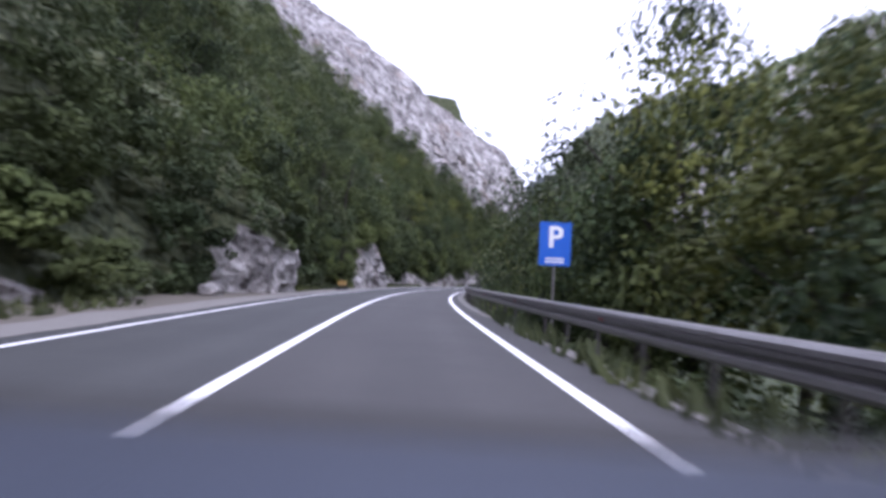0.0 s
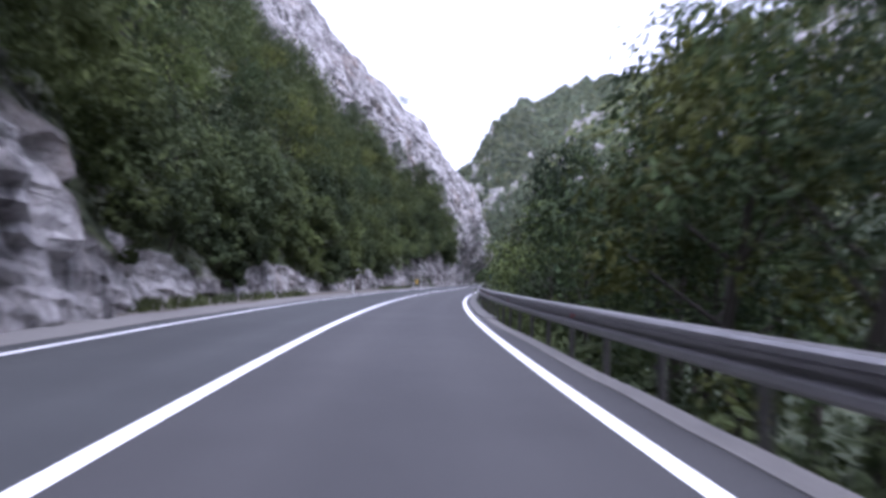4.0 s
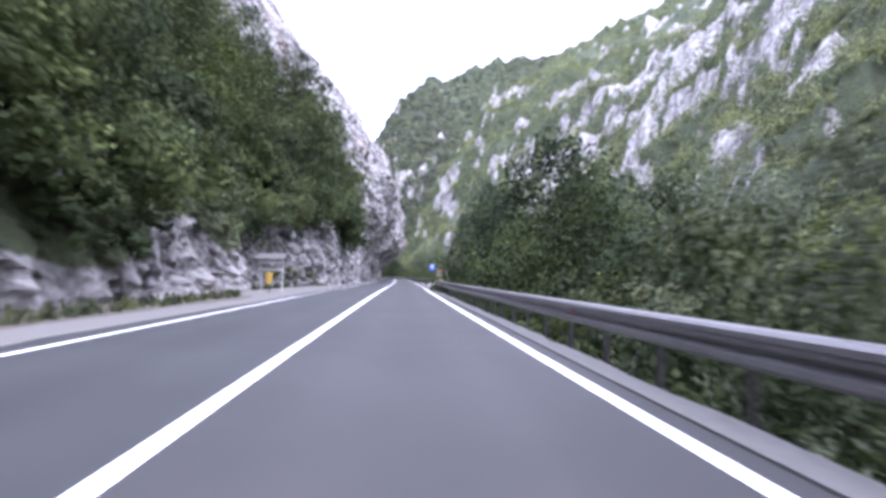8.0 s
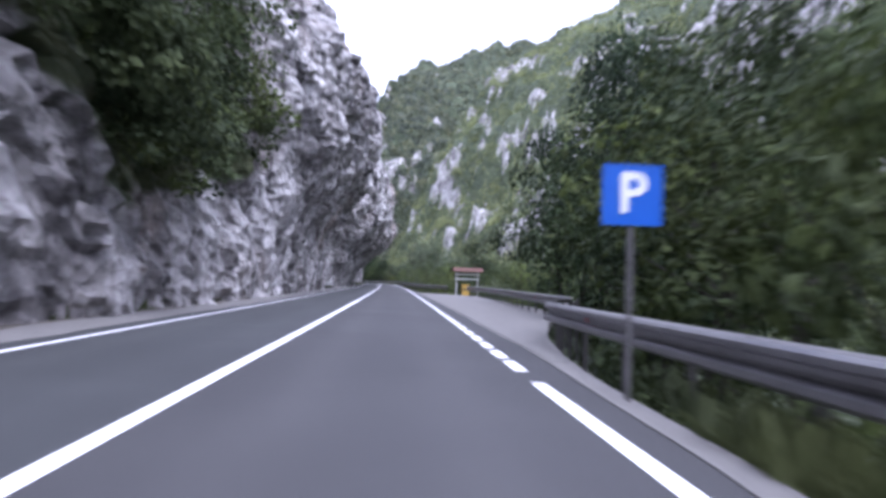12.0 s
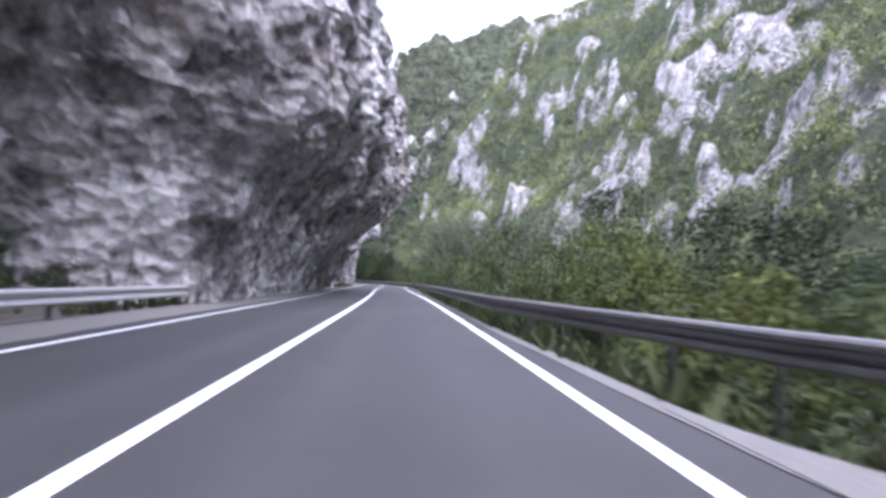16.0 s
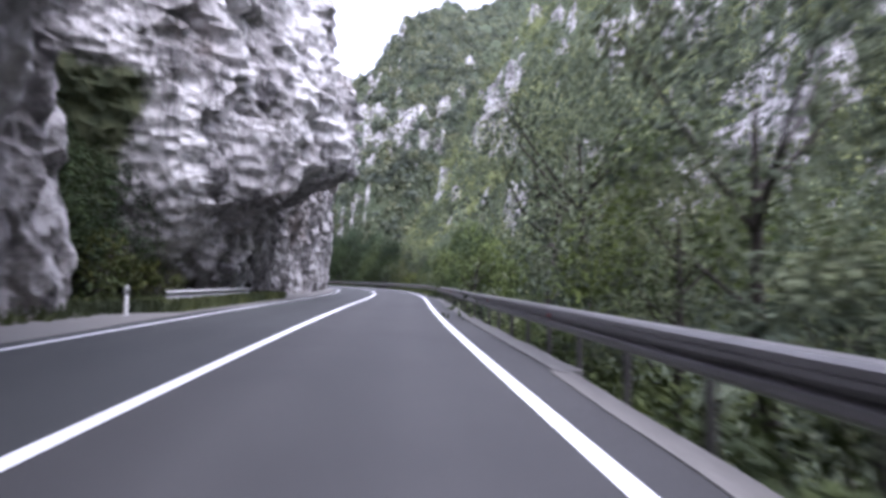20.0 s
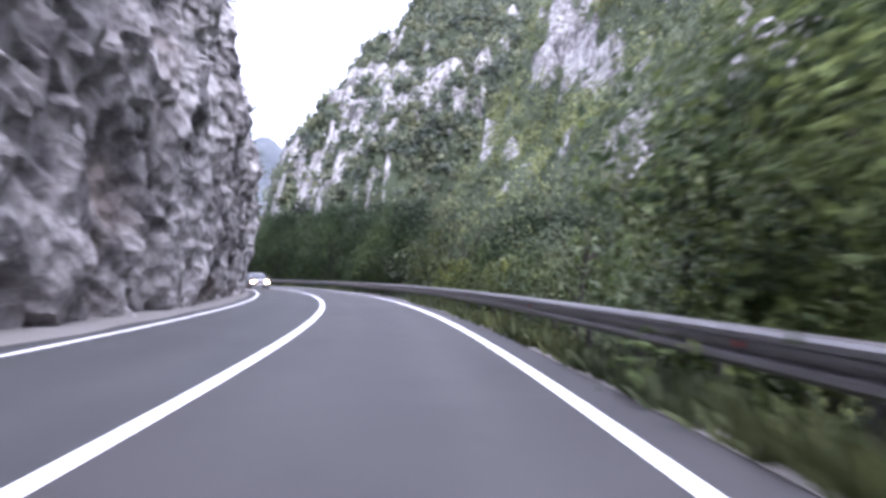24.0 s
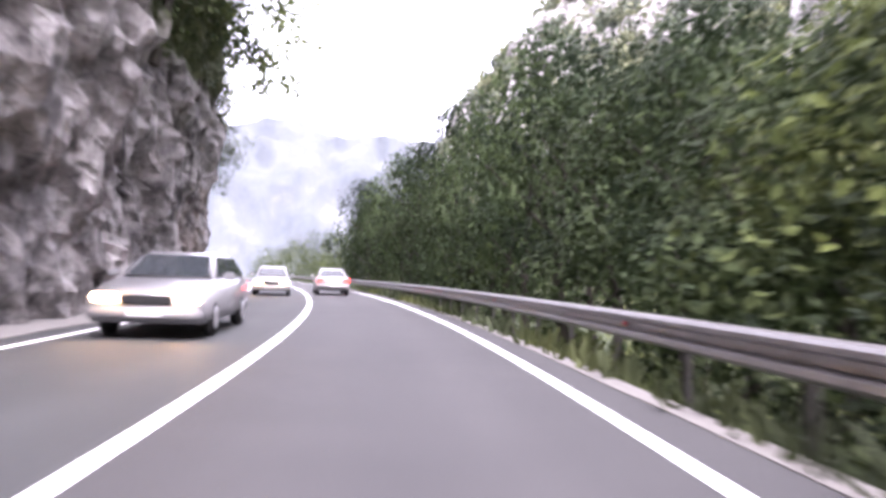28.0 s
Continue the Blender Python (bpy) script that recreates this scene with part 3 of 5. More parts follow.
def cliff():
    s = np.concatenate([np.arange(-60, 0, 1.2), np.arange(0, 160, 0.6), np.arange(160, 424, 0.3), np.arange(424, 521, 1.5)])
    z = np.concatenate([np.arange(0, 17, 0.25), np.arange(17, 37, 0.5), np.arange(37, 111, 2.0)])
    ks = np.array([k[0] for k in WALL_KEYS], float)
    tab = np.array([k[2] for k in WALL_KEYS], float)
    wobble = s + 1.2 * vnoise(s / 7, 0 * s, 0 * s, 91)
    rows = np.stack([np.interp(wobble, ks, tab[:, i]) for i in range(len(LEVELS))], 1)
    U = np.stack([np.interp(z, LEVELS, r) for r in rows])
    ker = np.array([1, 2, 3, 2, 1]) / 9
    U = np.apply_along_axis(lambda c: np.convolve(np.pad(c, 2, mode="edge"), ker, "valid"), 1, U)
    S, Z = np.meshgrid(s, z, indexing="ij")
    warp = 0.7 * fbm(S / 5, Z / 5, U / 5, 2, 95)
    big = fbm(S / 11, Z / 15, U / 11, 3, 101)
    d1, c1 = cells(S / 3.6 + warp, Z / 5.2 + 0.15 * S, U / 3.6, 105)
    d2, c2 = cells(S / 1.3 + warp, Z / 1.7 + 0.2 * S, U / 1.3, 115)
    fine = fbm(S / 1.1, Z / 1.8, U / 1.1, 3, 121)
    d3, c3 = cells(S / 0.8 + warp, Z / 0.9 + 0.3 * S, U / 0.8, 125)
    grow = 0.25 + 0.75 * step(0.8, 11, Z)
    bold = np.interp(S, [0, 200, 205, 300, 306, 322, 330], [1, 1, 0.75, 0.75, 1, 1, 0.55])
    crisp = np.interp(S, [0, 200, 206, 296, 306, 326, 332], [1, 1, 0.4, 0.4, 1, 1, 0.6])
    D = grow * (1.1 * big + bold * (1.5 * (c1 - 0.5) - 0.5 * (d1 - 0.4)) + crisp * 0.7 * (c2 - 0.5) + 0.3 * fine) + crisp * (0.35 + 0.1 * step(318, 330, S)) * (c2 - 0.5) - 0.3 * np.abs(fbm(S / 2.2, Z / 4.5, U / 2.2, 3, 127)) + crisp * (0.42 + 0.06 * step(318, 330, S)) * (c3 - 0.5) + 0.2 * fine
    U2 = np.minimum(U + D, -4.45 + 0.5 * step(345, 360, S) - 2.2 * left_lay(S) + 2.4 * np.maximum(0, Z - 2.2))
    S2, Z2 = S + 0.35 * grow * fbm(S / 3, Z / 3, U / 3, 3, 131), Z - 0.25 + 0.3 * grow * fbm(S / 2.5, Z / 2.5, U / 3, 2, 141)
    x, y = road(S2.ravel(), U2.ravel())
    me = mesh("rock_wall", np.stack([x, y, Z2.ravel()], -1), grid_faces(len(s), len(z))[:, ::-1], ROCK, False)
    g = np.interp(S, ks, [k[1] for k in WALL_KEYS])
    low = np.interp(S, [0, 30, 33, 39, 42, 58, 61, 70, 74, 130, 160, 172, 176, 182, 187, 202, 206, 303, 305.5, 312, 314, 392, 404, 424], [0.3, 0.3, 3.8, 3.6, 0.4, 0.5, 5.0, 5.5, 1.7, 1.7, 4.5, 6, 7.5, 8, 3.5, 6, 30, 40, 0.5, 0.5, 40, 60, 9, 7])
    veg = np.clip(g * step(low * 0.7, low * 1.3, Z + 1.5 * big) + 0.2 * g, 0, 1) * np.clip(0.95 + 0.45 * fbm(S / 6, Z / 6, U / 6, 2, 151), 0.5, 1)
    veg = veg * (1 - (S > 303) * (S < 317) * step(8, 11, Z))
    limit = np.interp(S, [-60, 125, 140, 155, 171, 190, 199, 205, 210, 390, 400], [200, 85, 46, 29, 20, 15.5, 12, 9, 60, 60, 200])
    veg = veg * (1 - step(0.85 * limit, 1.15 * limit, Z + 5 * big))
    ledge = step(0.25, 0.5, fbm(S / 9, Z / 6, U / 9, 3, 161)) * step(18, 32, Z) * 0.8 * (1 - step(145, 160, S) * (1 - step(296, 306, S)))
    attribute(me, "veg", np.maximum(veg, ledge).ravel())
    # Rock tone by stretch, with shade on the wall and under overhangs put in.
    tone_and_shade = 1 - 0.38 * step(322, 330, S) - 0.35 * (1 - step(192, 202, S)) - 0.3 * step(202, 208, S) * (1 - step(236, 241, S)) - 0.4 * step(249, 251, S) * (1 - step(256, 262, S)) - 0.4 * step(286, 294, S) * (1 - step(306, 310, S)) + 0.5 * step(204, 210, S) * (1 - step(284, 294, S)) * (1 - step(3, 6, Z + 2 * big))
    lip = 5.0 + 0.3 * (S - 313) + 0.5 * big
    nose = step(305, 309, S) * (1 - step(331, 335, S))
    # Lit face above the lip, stained and shaded underside, put into the rock tone.
    stain_shade = step(lip - 0.6, lip, Z) - 1.0 * (1 - step(lip - 0.6, lip, Z)) * np.maximum(step(3.4, 4.2, Z + 0.5 * big), step(319, 322, S))
    tone_and_shade = tone_and_shade + nose * np.where(stain_shade > 0, 0.35 * stain_shade, 0.7 * stain_shade)
    attribute(me, "block", (tone_and_shade * (0.4 * c1 + 0.35 * c2 + 0.25 * c3)).ravel())
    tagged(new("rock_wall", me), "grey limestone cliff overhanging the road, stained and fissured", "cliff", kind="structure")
    return s, z, np.stack([x, y, Z2.ravel()], -1).reshape(len(s), len(z), 3), np.maximum(veg, ledge)


CS, CZ, CP, CVEG = cliff()

# ---- road, lines, verges ----
ROAD_S = np.arange(-60, 560, 1.0)


def asphalt_edge(s):
    """Where the asphalt ends to the right."""
    return np.interp(s, [20, 24, 44, 50, 70, 78, 108, 128, 172, 178, 232, 242, 286, 292, 328, 336, 354, 360, 420], [4.3, 3.95, 3.95, 4.1, 4.0, 3.76, 3.8, 3.88, 3.88, 4.15, 4.15, 3.92, 3.92, 4.22, 4.22, 4.1, 4.15, 4.1, 4.15])


def carriageway():
    """The asphalt sheet, with its wheel tracks."""
    u = np.concatenate([[-3.8], np.linspace(-3.8, 3.75, 34), [3.95, 3.95]])
    S, U = np.meshgrid(ROAD_S, u, indexing="ij")
    U[:, -2:] = asphalt_edge(ROAD_S)[:, None]
    x, y = road(S.ravel(), U.ravel())
    Z = np.zeros(S.shape)
    Z[:, 0] = Z[:, -1] = -0.2
    me = mesh("road", np.stack([x, y, Z.ravel()], -1), grid_faces(*S.shape)[:, ::-1], ASPHALT, False)
    w = sum(np.exp(-((U - c) / 0.32) ** 2) for c in (-2.45, -0.95, 1.0, 2.5)) * (0.75 + 0.4 * fbm(S / 14, U, 0 * S, 2, 401))
    attribute(me, "track", np.clip(w, 0, 1).ravel())
    attribute(me, "lane", (U < 0).astype(float).ravel())
    tagged(new("road", me), "smooth grey two-lane asphalt road", "road", kind="structure")


carriageway()


def marking(name, s0, s1, u, width, label, dash=0.0, gap=0.0):
    if not dash:
        return strip(name, np.arange(s0, s1 + 0.1, 1.0), u - width / 2, u + width / 2, 0.005, LINE, label, "road marking", "structure")
    p = s0
    while p < s1:
        strip(name, np.linspace(p, p + dash, 3), u - width / 2, u + width / 2, 0.005, LINE, label, "road marking", "structure")
        p += dash + gap


marking("centre_line", -60, 540, 0.0, 0.17, "solid white centre line on asphalt")
marking("edge_line_right", -60, 176, 3.5, 0.16, "solid white edge line on asphalt")
marking("edge_line_right", 177, 229, 3.5, 0.17, "short white dash along the parking place", 1.05, 0.4)
marking("edge_line_right", 230, 540, 3.5, 0.16, "solid white edge line on asphalt")
marking("edge_line_left", -60, 144, -3.23, 0.13, "solid white edge line on asphalt")
marking("edge_line_left", 145, 168, -3.23, 0.13, "white dash along the gravel lay-by", 1.4, 1.0)
marking("edge_line_left", 169, 540, -3.23, 0.13, "solid white edge line on asphalt")

s_ = np.arange(-60, 540, 0.5)
edge_ = 0.25 * fbm(s_ / 2.5, 0 * s_, 0 * s_, 3, 201)
strip("roadside_earth", s_, -9.0, -4.6, 0.004, EARTH, "brown stony earth at the foot of the slope", "ground", "structure", 0.1)
strip("verge_left", s_, -4.95 + edge_ - 2.6 * left_lay(s_) - 0.8 * step(200, 206, s_) + 1.4 * step(303, 305, s_) * (1 - step(321, 325, s_)), -3.75 + 0.35 * edge_, 0.012, GRAVEL, "pale gravel verge at the foot of the rock", "verge", "structure", 0.1)
KERBS = ((23, 46), (76, 171), (292.5, 330), (373, 390))
kerbed = sum(((s_ > a) & (s_ < b)).astype(float) for a, b in KERBS)
strip("verge_right", s_, asphalt_edge(s_) + np.where(kerbed > 0, 0.06, 0.15 * edge_ - 0.05), asphalt_edge(s_) + 0.22 + 4.0 * layby(s_) + 0.12 * edge_, 0.012, GRAVEL, "pale gravel verge under the crash barrier", "verge", "structure", 0.25)
apron_s = np.arange(178, 234, 1.0)
strip("parking_place", apron_s, 4.15, 4.25 + 4.0 * layby(apron_s), 0.02, GRAVEL, "pale concrete lay-by beside the road", "lay-by", "structure", 0.1)


# ---- crash barriers ----
def rail_profile():
    return [(0.02, -0.03), (0.075, -0.012), (0.10, 0.02), (0.09, 0.07), (0.005, 0.105), (0.0, 0.14), (0.005, 0.185), (0.09, 0.215), (0.095, 0.265), (0.07, 0.295), (0.0, 0.312)]


def barrier(name, s0, s1, offset, top, gap, label, side=1, red=True):
    """A W-shaped steel rail on posts; side 1 stands right of the road and turns its face to it."""
    thing = empty(name, pose(0, 0, 0), label, "crash barrier", "crash barriers along the road")
    s = np.arange(s0, s1 + 0.01, 1.0)
    u = offset(s)
    prof = rail_profile()
    # rails of four metres, lapped like shingles
    n = 0
    for p in np.arange(s0, s1 - 0.5, 4.0):
        q = np.linspace(p, min(p + 4.12, s1 + 0.1), 5)
        lift = 0.004 * (n % 2)
        v = np.stack([np.stack([*road(q, offset(q) - side * (d + lift)), np.full(len(q), top - 0.31 + h)], -1) for d, h in prof], 1)
        back = np.stack([np.stack([*road(q, offset(q) - side * (d + lift - 0.008)), np.full(len(q), top - 0.31 + h)], -1) for d, h in prof[::-1]], 1)
        v = np.concatenate([v, back], 1)
        f = grid_faces(len(q), len(prof) * 2)
        under("rail", mesh("rail", v.reshape(-1, 3), f, STEEL if side > 0 else PALE_STEEL, False), thing)
        n += 1
    bm = box(bmesh.new(), -0.03, 0.03, -0.06, 0.06, -0.9, top - 0.02, 0.008)
    first = part("post", bm, RUSTY, thing)
    bm = box(bmesh.new(), -0.06, 0.03, -0.05, 0.05, top - 0.24, top - 0.08, 0.008)
    spacer = part("spacer", bm, RUSTY, first)
    posts = np.arange(s0 + 0.6, s1, gap)
    for i, p in enumerate(posts):
        m = at(p, float(offset(np.array([p]))[0]) + side * 0.10, 0, 0 if side > 0 else 180)
        if i == 0:
            first.matrix_basis = m
        else:
            o = under("post", first.data, thing, m)
            under("spacer", spacer.data, o)
    if red:
        bm = bmesh.new()
        box(bm, -0.012, 0.012, -0.045, 0.045, -0.03, 0.03, 0.006)
        r = part("reflector", bm, RED, thing, "red reflector")
        for i, p in enumerate(np.arange(s0 + 2, s1, 8.0)):
            m = at(p, float(offset(np.array([p]))[0]) - side * 0.035, top - 0.155)
            if i == 0:
                r.matrix_basis = m
            else:
                under("reflector", r.data, thing, m)
    return thing


def right_rail(s):
    return np.interp(s, [-60, 168, 181, 187, 198, 208, 216, 225, 228, 232, 238, 246, 252, 600], [4.3, 4.3, 4.72, 6.8, 7.4, 8.0, 8.3, 7.8, 6.8, 5.4, 4.7, 4.25, 4.2, 4.2]) + np.interp(s, [4, 30, 60, 200, 236, 244, 268, 298], [0.4, 0.2, 0.03, 0, 0, -0.12, 0, 0.48])


barrier("crash_barrier", -40, 224.4, right_rail, 0.77, 2.0, "long steel crash barrier on posts, dull grey with red reflectors")
barrier("crash_barrier", 228.6, 530, right_rail, 0.77, 2.0, "long steel crash barrier on posts, dull grey with red reflectors")
barrier("crash_barrier", 236.5, 249.5, lambda s: 0 * s - 5.25, 0.66, 2.0, "short pale crash barrier before the rock recess", -1, False)
barrier("crash_barrier", 307, 318.5, lambda s: 0 * s - 5.5, 0.58, 2.0, "short pale crash barrier on the grass beside the cliff", -1, False)

for a, b in KERBS:
    q = np.arange(a, b + 0.1, 0.4)
    strip("kerb", q, asphalt_edge(q) - 0.01, asphalt_edge(q) + 0.36 + 0.05 * vnoise(q / 1.1, 0 * q, 0 * q, 441), 0.025, CONCRETE, "low pale concrete kerb under the crash barrier", "kerb", "structure", 0.5)


# ---- trees ----
def leaf_cloud(rng, centres, radii, per, size, squash=0.8):
    """Leaf quads on and in many small clumps."""
    n = len(centres) * per
    c = np.repeat(np.asarray(centres, float), per, 0)
    r = np.repeat(np.asarray(radii, float), per)
    d = rng.normal(size=(n, 3))
    d /= np.linalg.norm(d, axis=1)[:, None]
    p = c + d * (r * rng.uniform(0.45, 1.0, n) ** 0.5)[:, None] * np.array([1, 1, squash])
    nrm = d * 0.9 + rng.normal(size=(n, 3)) * 0.4 + np.array([0, 0, 0.5])
    nrm /= np.linalg.norm(nrm, axis=1)[:, None]
    t = np.cross(nrm, rng.normal(size=(n, 3)))
    t /= np.linalg.norm(t, axis=1)[:, None]
    b = np.cross(nrm, t)
    w = (size * rng.uniform(0.6, 1.35, n))[:, None]
    fold = nrm * w * 0.25
    q = np.stack([p - t * w, p - b * w * 0.55 - fold, p + t * w, p + b * w * 0.55 - fold], 1)
    return q.reshape(-1, 3), np.arange(4 * n).reshape(-1, 4)


def tree_kind(seed, height, spread, mat, clumps=46, per=26, leaf=0.2, bare=0.25, limbs=7):
    """Trunk and crown meshes of one kind of tree."""
    rng = np.random.default_rng(seed)
    bm = bmesh.new()
    top = Vector((rng.normal() * 0.3, rng.normal() * 0.3, height * 0.72))
    mid = Vector((rng.normal() * 0.25, rng.normal() * 0.25, height * 0.35))
    tube(bm, (0, 0, -0.4), mid, 0.022 * height, 0.015 * height, 7)
    tube(bm, mid, top, 0.015 * height, 0.004 * height, 6)
    tips = []
    for i in range(limbs):
        a = 2.4 * i + rng.uniform(0, 0.8)
        h = height * rng.uniform(0.25, 0.6)
        root = mid.lerp(top, max(0.0, (h - mid.z) / max(0.1, top.z - mid.z))) if h > mid.z else mid * (h / mid.z)
        tip = root + Vector((math.cos(a), math.sin(a), rng.uniform(0.5, 1.1))) * spread * rng.uniform(0.4, 0.68)
        tube(bm, root, tip, 0.006 * height, 0.0015 * height, 5)
        tips.append(tip)
    me_t = bpy.data.meshes.new("trunk")
    bm.to_mesh(me_t)
    bm.free()
    me_t.materials.append(BARK)
    cs, rs = [], []
    for i in range(clumps):
        if i < len(tips):
            p = np.array(tips[i])
        else:
            a, t = rng.uniform(0, 2 * np.pi), rng.uniform(0, 1) ** 0.8
            rad = spread * math.sin(math.pi * (0.15 + 0.8 * t)) ** 0.7 * rng.uniform(0.35, 1.0)
            p = np.array([rad * math.cos(a), rad * math.sin(a), height * (bare + (0.94 - bare) * t)])
        cs.append(p + rng.normal(size=3) * 0.15)
        rs.append(spread * rng.uniform(0.2, 0.42))
    v, f = leaf_cloud(rng, cs, rs, per, leaf)
    me_c = mesh("crown", v, f, mat, False)
    attribute(me_c, "tone", np.repeat(rng.uniform(-0.5, 0.5, len(cs)), per * 4))
    return me_t, me_c


KINDS = {
    "broad": [tree_kind(1, 9, 3.4, LEAF_A, 43, 92, 0.10, 0.12), tree_kind(2, 8, 3.0, LEAF_A, 40, 92, 0.10, 0.08), tree_kind(3, 10, 3.2, LEAF_B, 43, 92, 0.10, 0.1)],
    "dark": [tree_kind(4, 9, 3.3, LEAF_G, 43, 92, 0.10, 0.06), tree_kind(5, 7.5, 3.0, LEAF_G, 38, 92, 0.10, 0.05)],
    "shrub": [tree_kind(6, 4, 2.1, LEAF_A, 30, 61, 0.095, 0.04, 5), tree_kind(7, 3.4, 2.0, LEAF_B, 28, 61, 0.095, 0.03, 5), tree_kind(8, 3.8, 2.0, LEAF_D, 28, 61, 0.095, 0.04, 5)],
    "willow": [tree_kind(9, 11, 4.2, LEAF_C, 50, 92, 0.10, 0.22, 9), tree_kind(10, 6, 3.0, LEAF_C, 36, 67, 0.105, 0.08, 7)],
    "yellow": [tree_kind(11, 8, 3.0, LEAF_D, 38, 92, 0.10, 0.12)],
}
WORDS = {"broad": ("tree", "leafy green broad-leaved tree on the river bank"), "dark": ("tree", "dense dark green tree beside the crash barrier"),
         "shrub": ("shrub", "rounded green shrub at the roadside"), "willow": ("tree", "grey-green willow with forked bare limbs"),
         "yellow": ("tree", "tree with yellowish green leaves")}
pick = random.Random(7)


HEIGHT = {"broad": 9.0, "dark": 8.5, "shrub": 3.8, "willow": 9.0, "yellow": 8.0}


def plant(kind, x, y, z, height, label=""):
    trunk, crown = pick.choice(KINDS[kind])
    scale = height / HEIGHT[kind]
    name, words = WORDS[kind]
    ob = empty(name, pose(x, y, z, pick.uniform(-4, 4), pick.uniform(-4, 4), pick.uniform(0, 360)), label or words, name, "roadside trees" if name == "tree" else "roadside shrubs")
    wide = min(max(scale, 0.55), 1.1)
    ob.scale = (wide * pick.uniform(0.85, 1.1), wide * pick.uniform(0.85, 1.1), scale)
    under("trunk", trunk, ob)
    under("crown", crown, ob)
    return ob


def plant_beside(kind, s, u, top, sink=0.2):
    """A plant whose top stands that high over the road."""
    x, y = road(s, u)
    z = float(ground_at(np.array([float(x)]), np.array([float(y)]))[0]) - sink
    return plant(kind, float(x), float(y), z, top - z)


def bank_height(s):
    """How high the trees on the river bank stand over the road."""
    a = np.interp(s, [0, 11, 18, 23, 30, 38, 44, 50, 59, 71, 80, 90, 100, 115, 122, 125, 130, 139, 146, 150, 157, 164, 176, 185, 193, 201, 206, 212, 226, 232],
                  [6, 5.8, 7.0, 5.4, 4.8, 4.3, 5.0, 7.0, 6.8, 7.3, 7.2, 6.8, 6.4, 6, 3.4, 3.8, 5, 6.3, 5.8, 5.4, 6.4, 5.0, 4.6, 7.0, 9.6, 11, 9, 5, 3.7, 2.4])
    b = np.interp(s, [230, 239, 253, 262, 273, 282, 288, 293, 305, 313, 326, 338, 348, 352, 357, 363, 372, 380, 386, 396, 409, 422, 432, 450, 480, 600],
                  [2.4, 1.8, 3, 3.8, 5, 5.5, 5, 4.6, 7, 5.5, 7, 6.4, 4.9, 4.2, 3.5, 3.2, 4.2, 4.6, 5.9, 7.2, 8.2, 9.5, 10, 9.5, 14, 14])
    return float(np.where(s < 230, a, b))


def river_bank():
    """Trees and shrubs between the road and the river."""
    s = -2.0
    while s < 466:
        top, back = bank_height(s), 3.5 * float(layby(np.array(s)))
        for row, (u0, u1) in enumerate(((7.4, 9.2), (11.5, 15.0))):
            if 308 < s < 327 or (row == 0 and 206 < s < 226) or (row == 1 and pick.random() < 0.5):
                continue
            low = top < 5 and row == 0
            kind = pick.choice(("shrub", "shrub", "broad", "willow") if low else ("dark", "dark", "dark", "broad", "dark", "broad", "yellow") if s < 75 else ("dark", "dark", "dark", "broad") if 144 < s < 208 else ("broad", "broad", "dark", "dark", "dark", "broad", "willow", "yellow") if s < 240 else ("dark", "dark", "broad") if s < 262 else ("broad", "broad", "willow") if s < 292 else ("willow", "willow", "broad") if s < 335 else ("broad", "dark", "broad", "willow") if s < 364 else ("dark",))
            u = pick.uniform(u0, u1) + back + (1.6 if s < 17 and row == 0 else 0)
            far = (0.15 if 174 < s < 235 else 1.0 if s < 340 else 0.5, 0.5 if s < 340 else 0.05)[row] * (u - 8.2) / 6.4
            plant_beside(kind, s + pick.uniform(-1, 1), u, (top + (top - 1) * far) * pick.choice((0.6, 0.75, 0.9, 1.0, 1.0, 1.05)) * pick.uniform(0.92, 1.06) + row * 0.5)
        s += pick.uniform(2.9, 3.9) if top > 5 else pick.uniform(2.4, 3.2)
    for kind, s, u, top in (("yellow", 16.5, 8.8, 8.0), ("broad", 19.5, 9.0, 9.0), ("yellow", 12, 9.6, 5.8), ("broad", 27, 8.6, 6.6), ("dark", 139, 8.0, 6.8), ("dark", 345, 8.4, 7.2), ("broad", 349.5, 9.2, 7.4), ("dark", 340, 9.0, 7.0), ("dark", 385, 9.6, 6.2), ("broad", 389, 8.8, 6.6), ("dark", 393, 9.8, 7.4), ("broad", 397, 9.0, 7.6), ("dark", 187, 9.6, 7.8), ("dark", 191, 11, 9.6), ("dark", 197, 12.5, 12), ("dark", 202, 13, 13.6)):
        plant_beside(kind, s, u, top)
    for s, u, top in ((17, 8.0, 2.6), (21, 7.8, 3.4), (24, 7.9, 2.2), (100, 7.4, 2.4), (131, 7.2, 1.8), (246, 6.8, 1.2), (258, 7.0, 1.4), (271, 7.0, 1.3), (345, 7.2, 1.6), (366, 7.2, 1.8)):
        plant_beside("shrub", s, u, top)


river_bank()


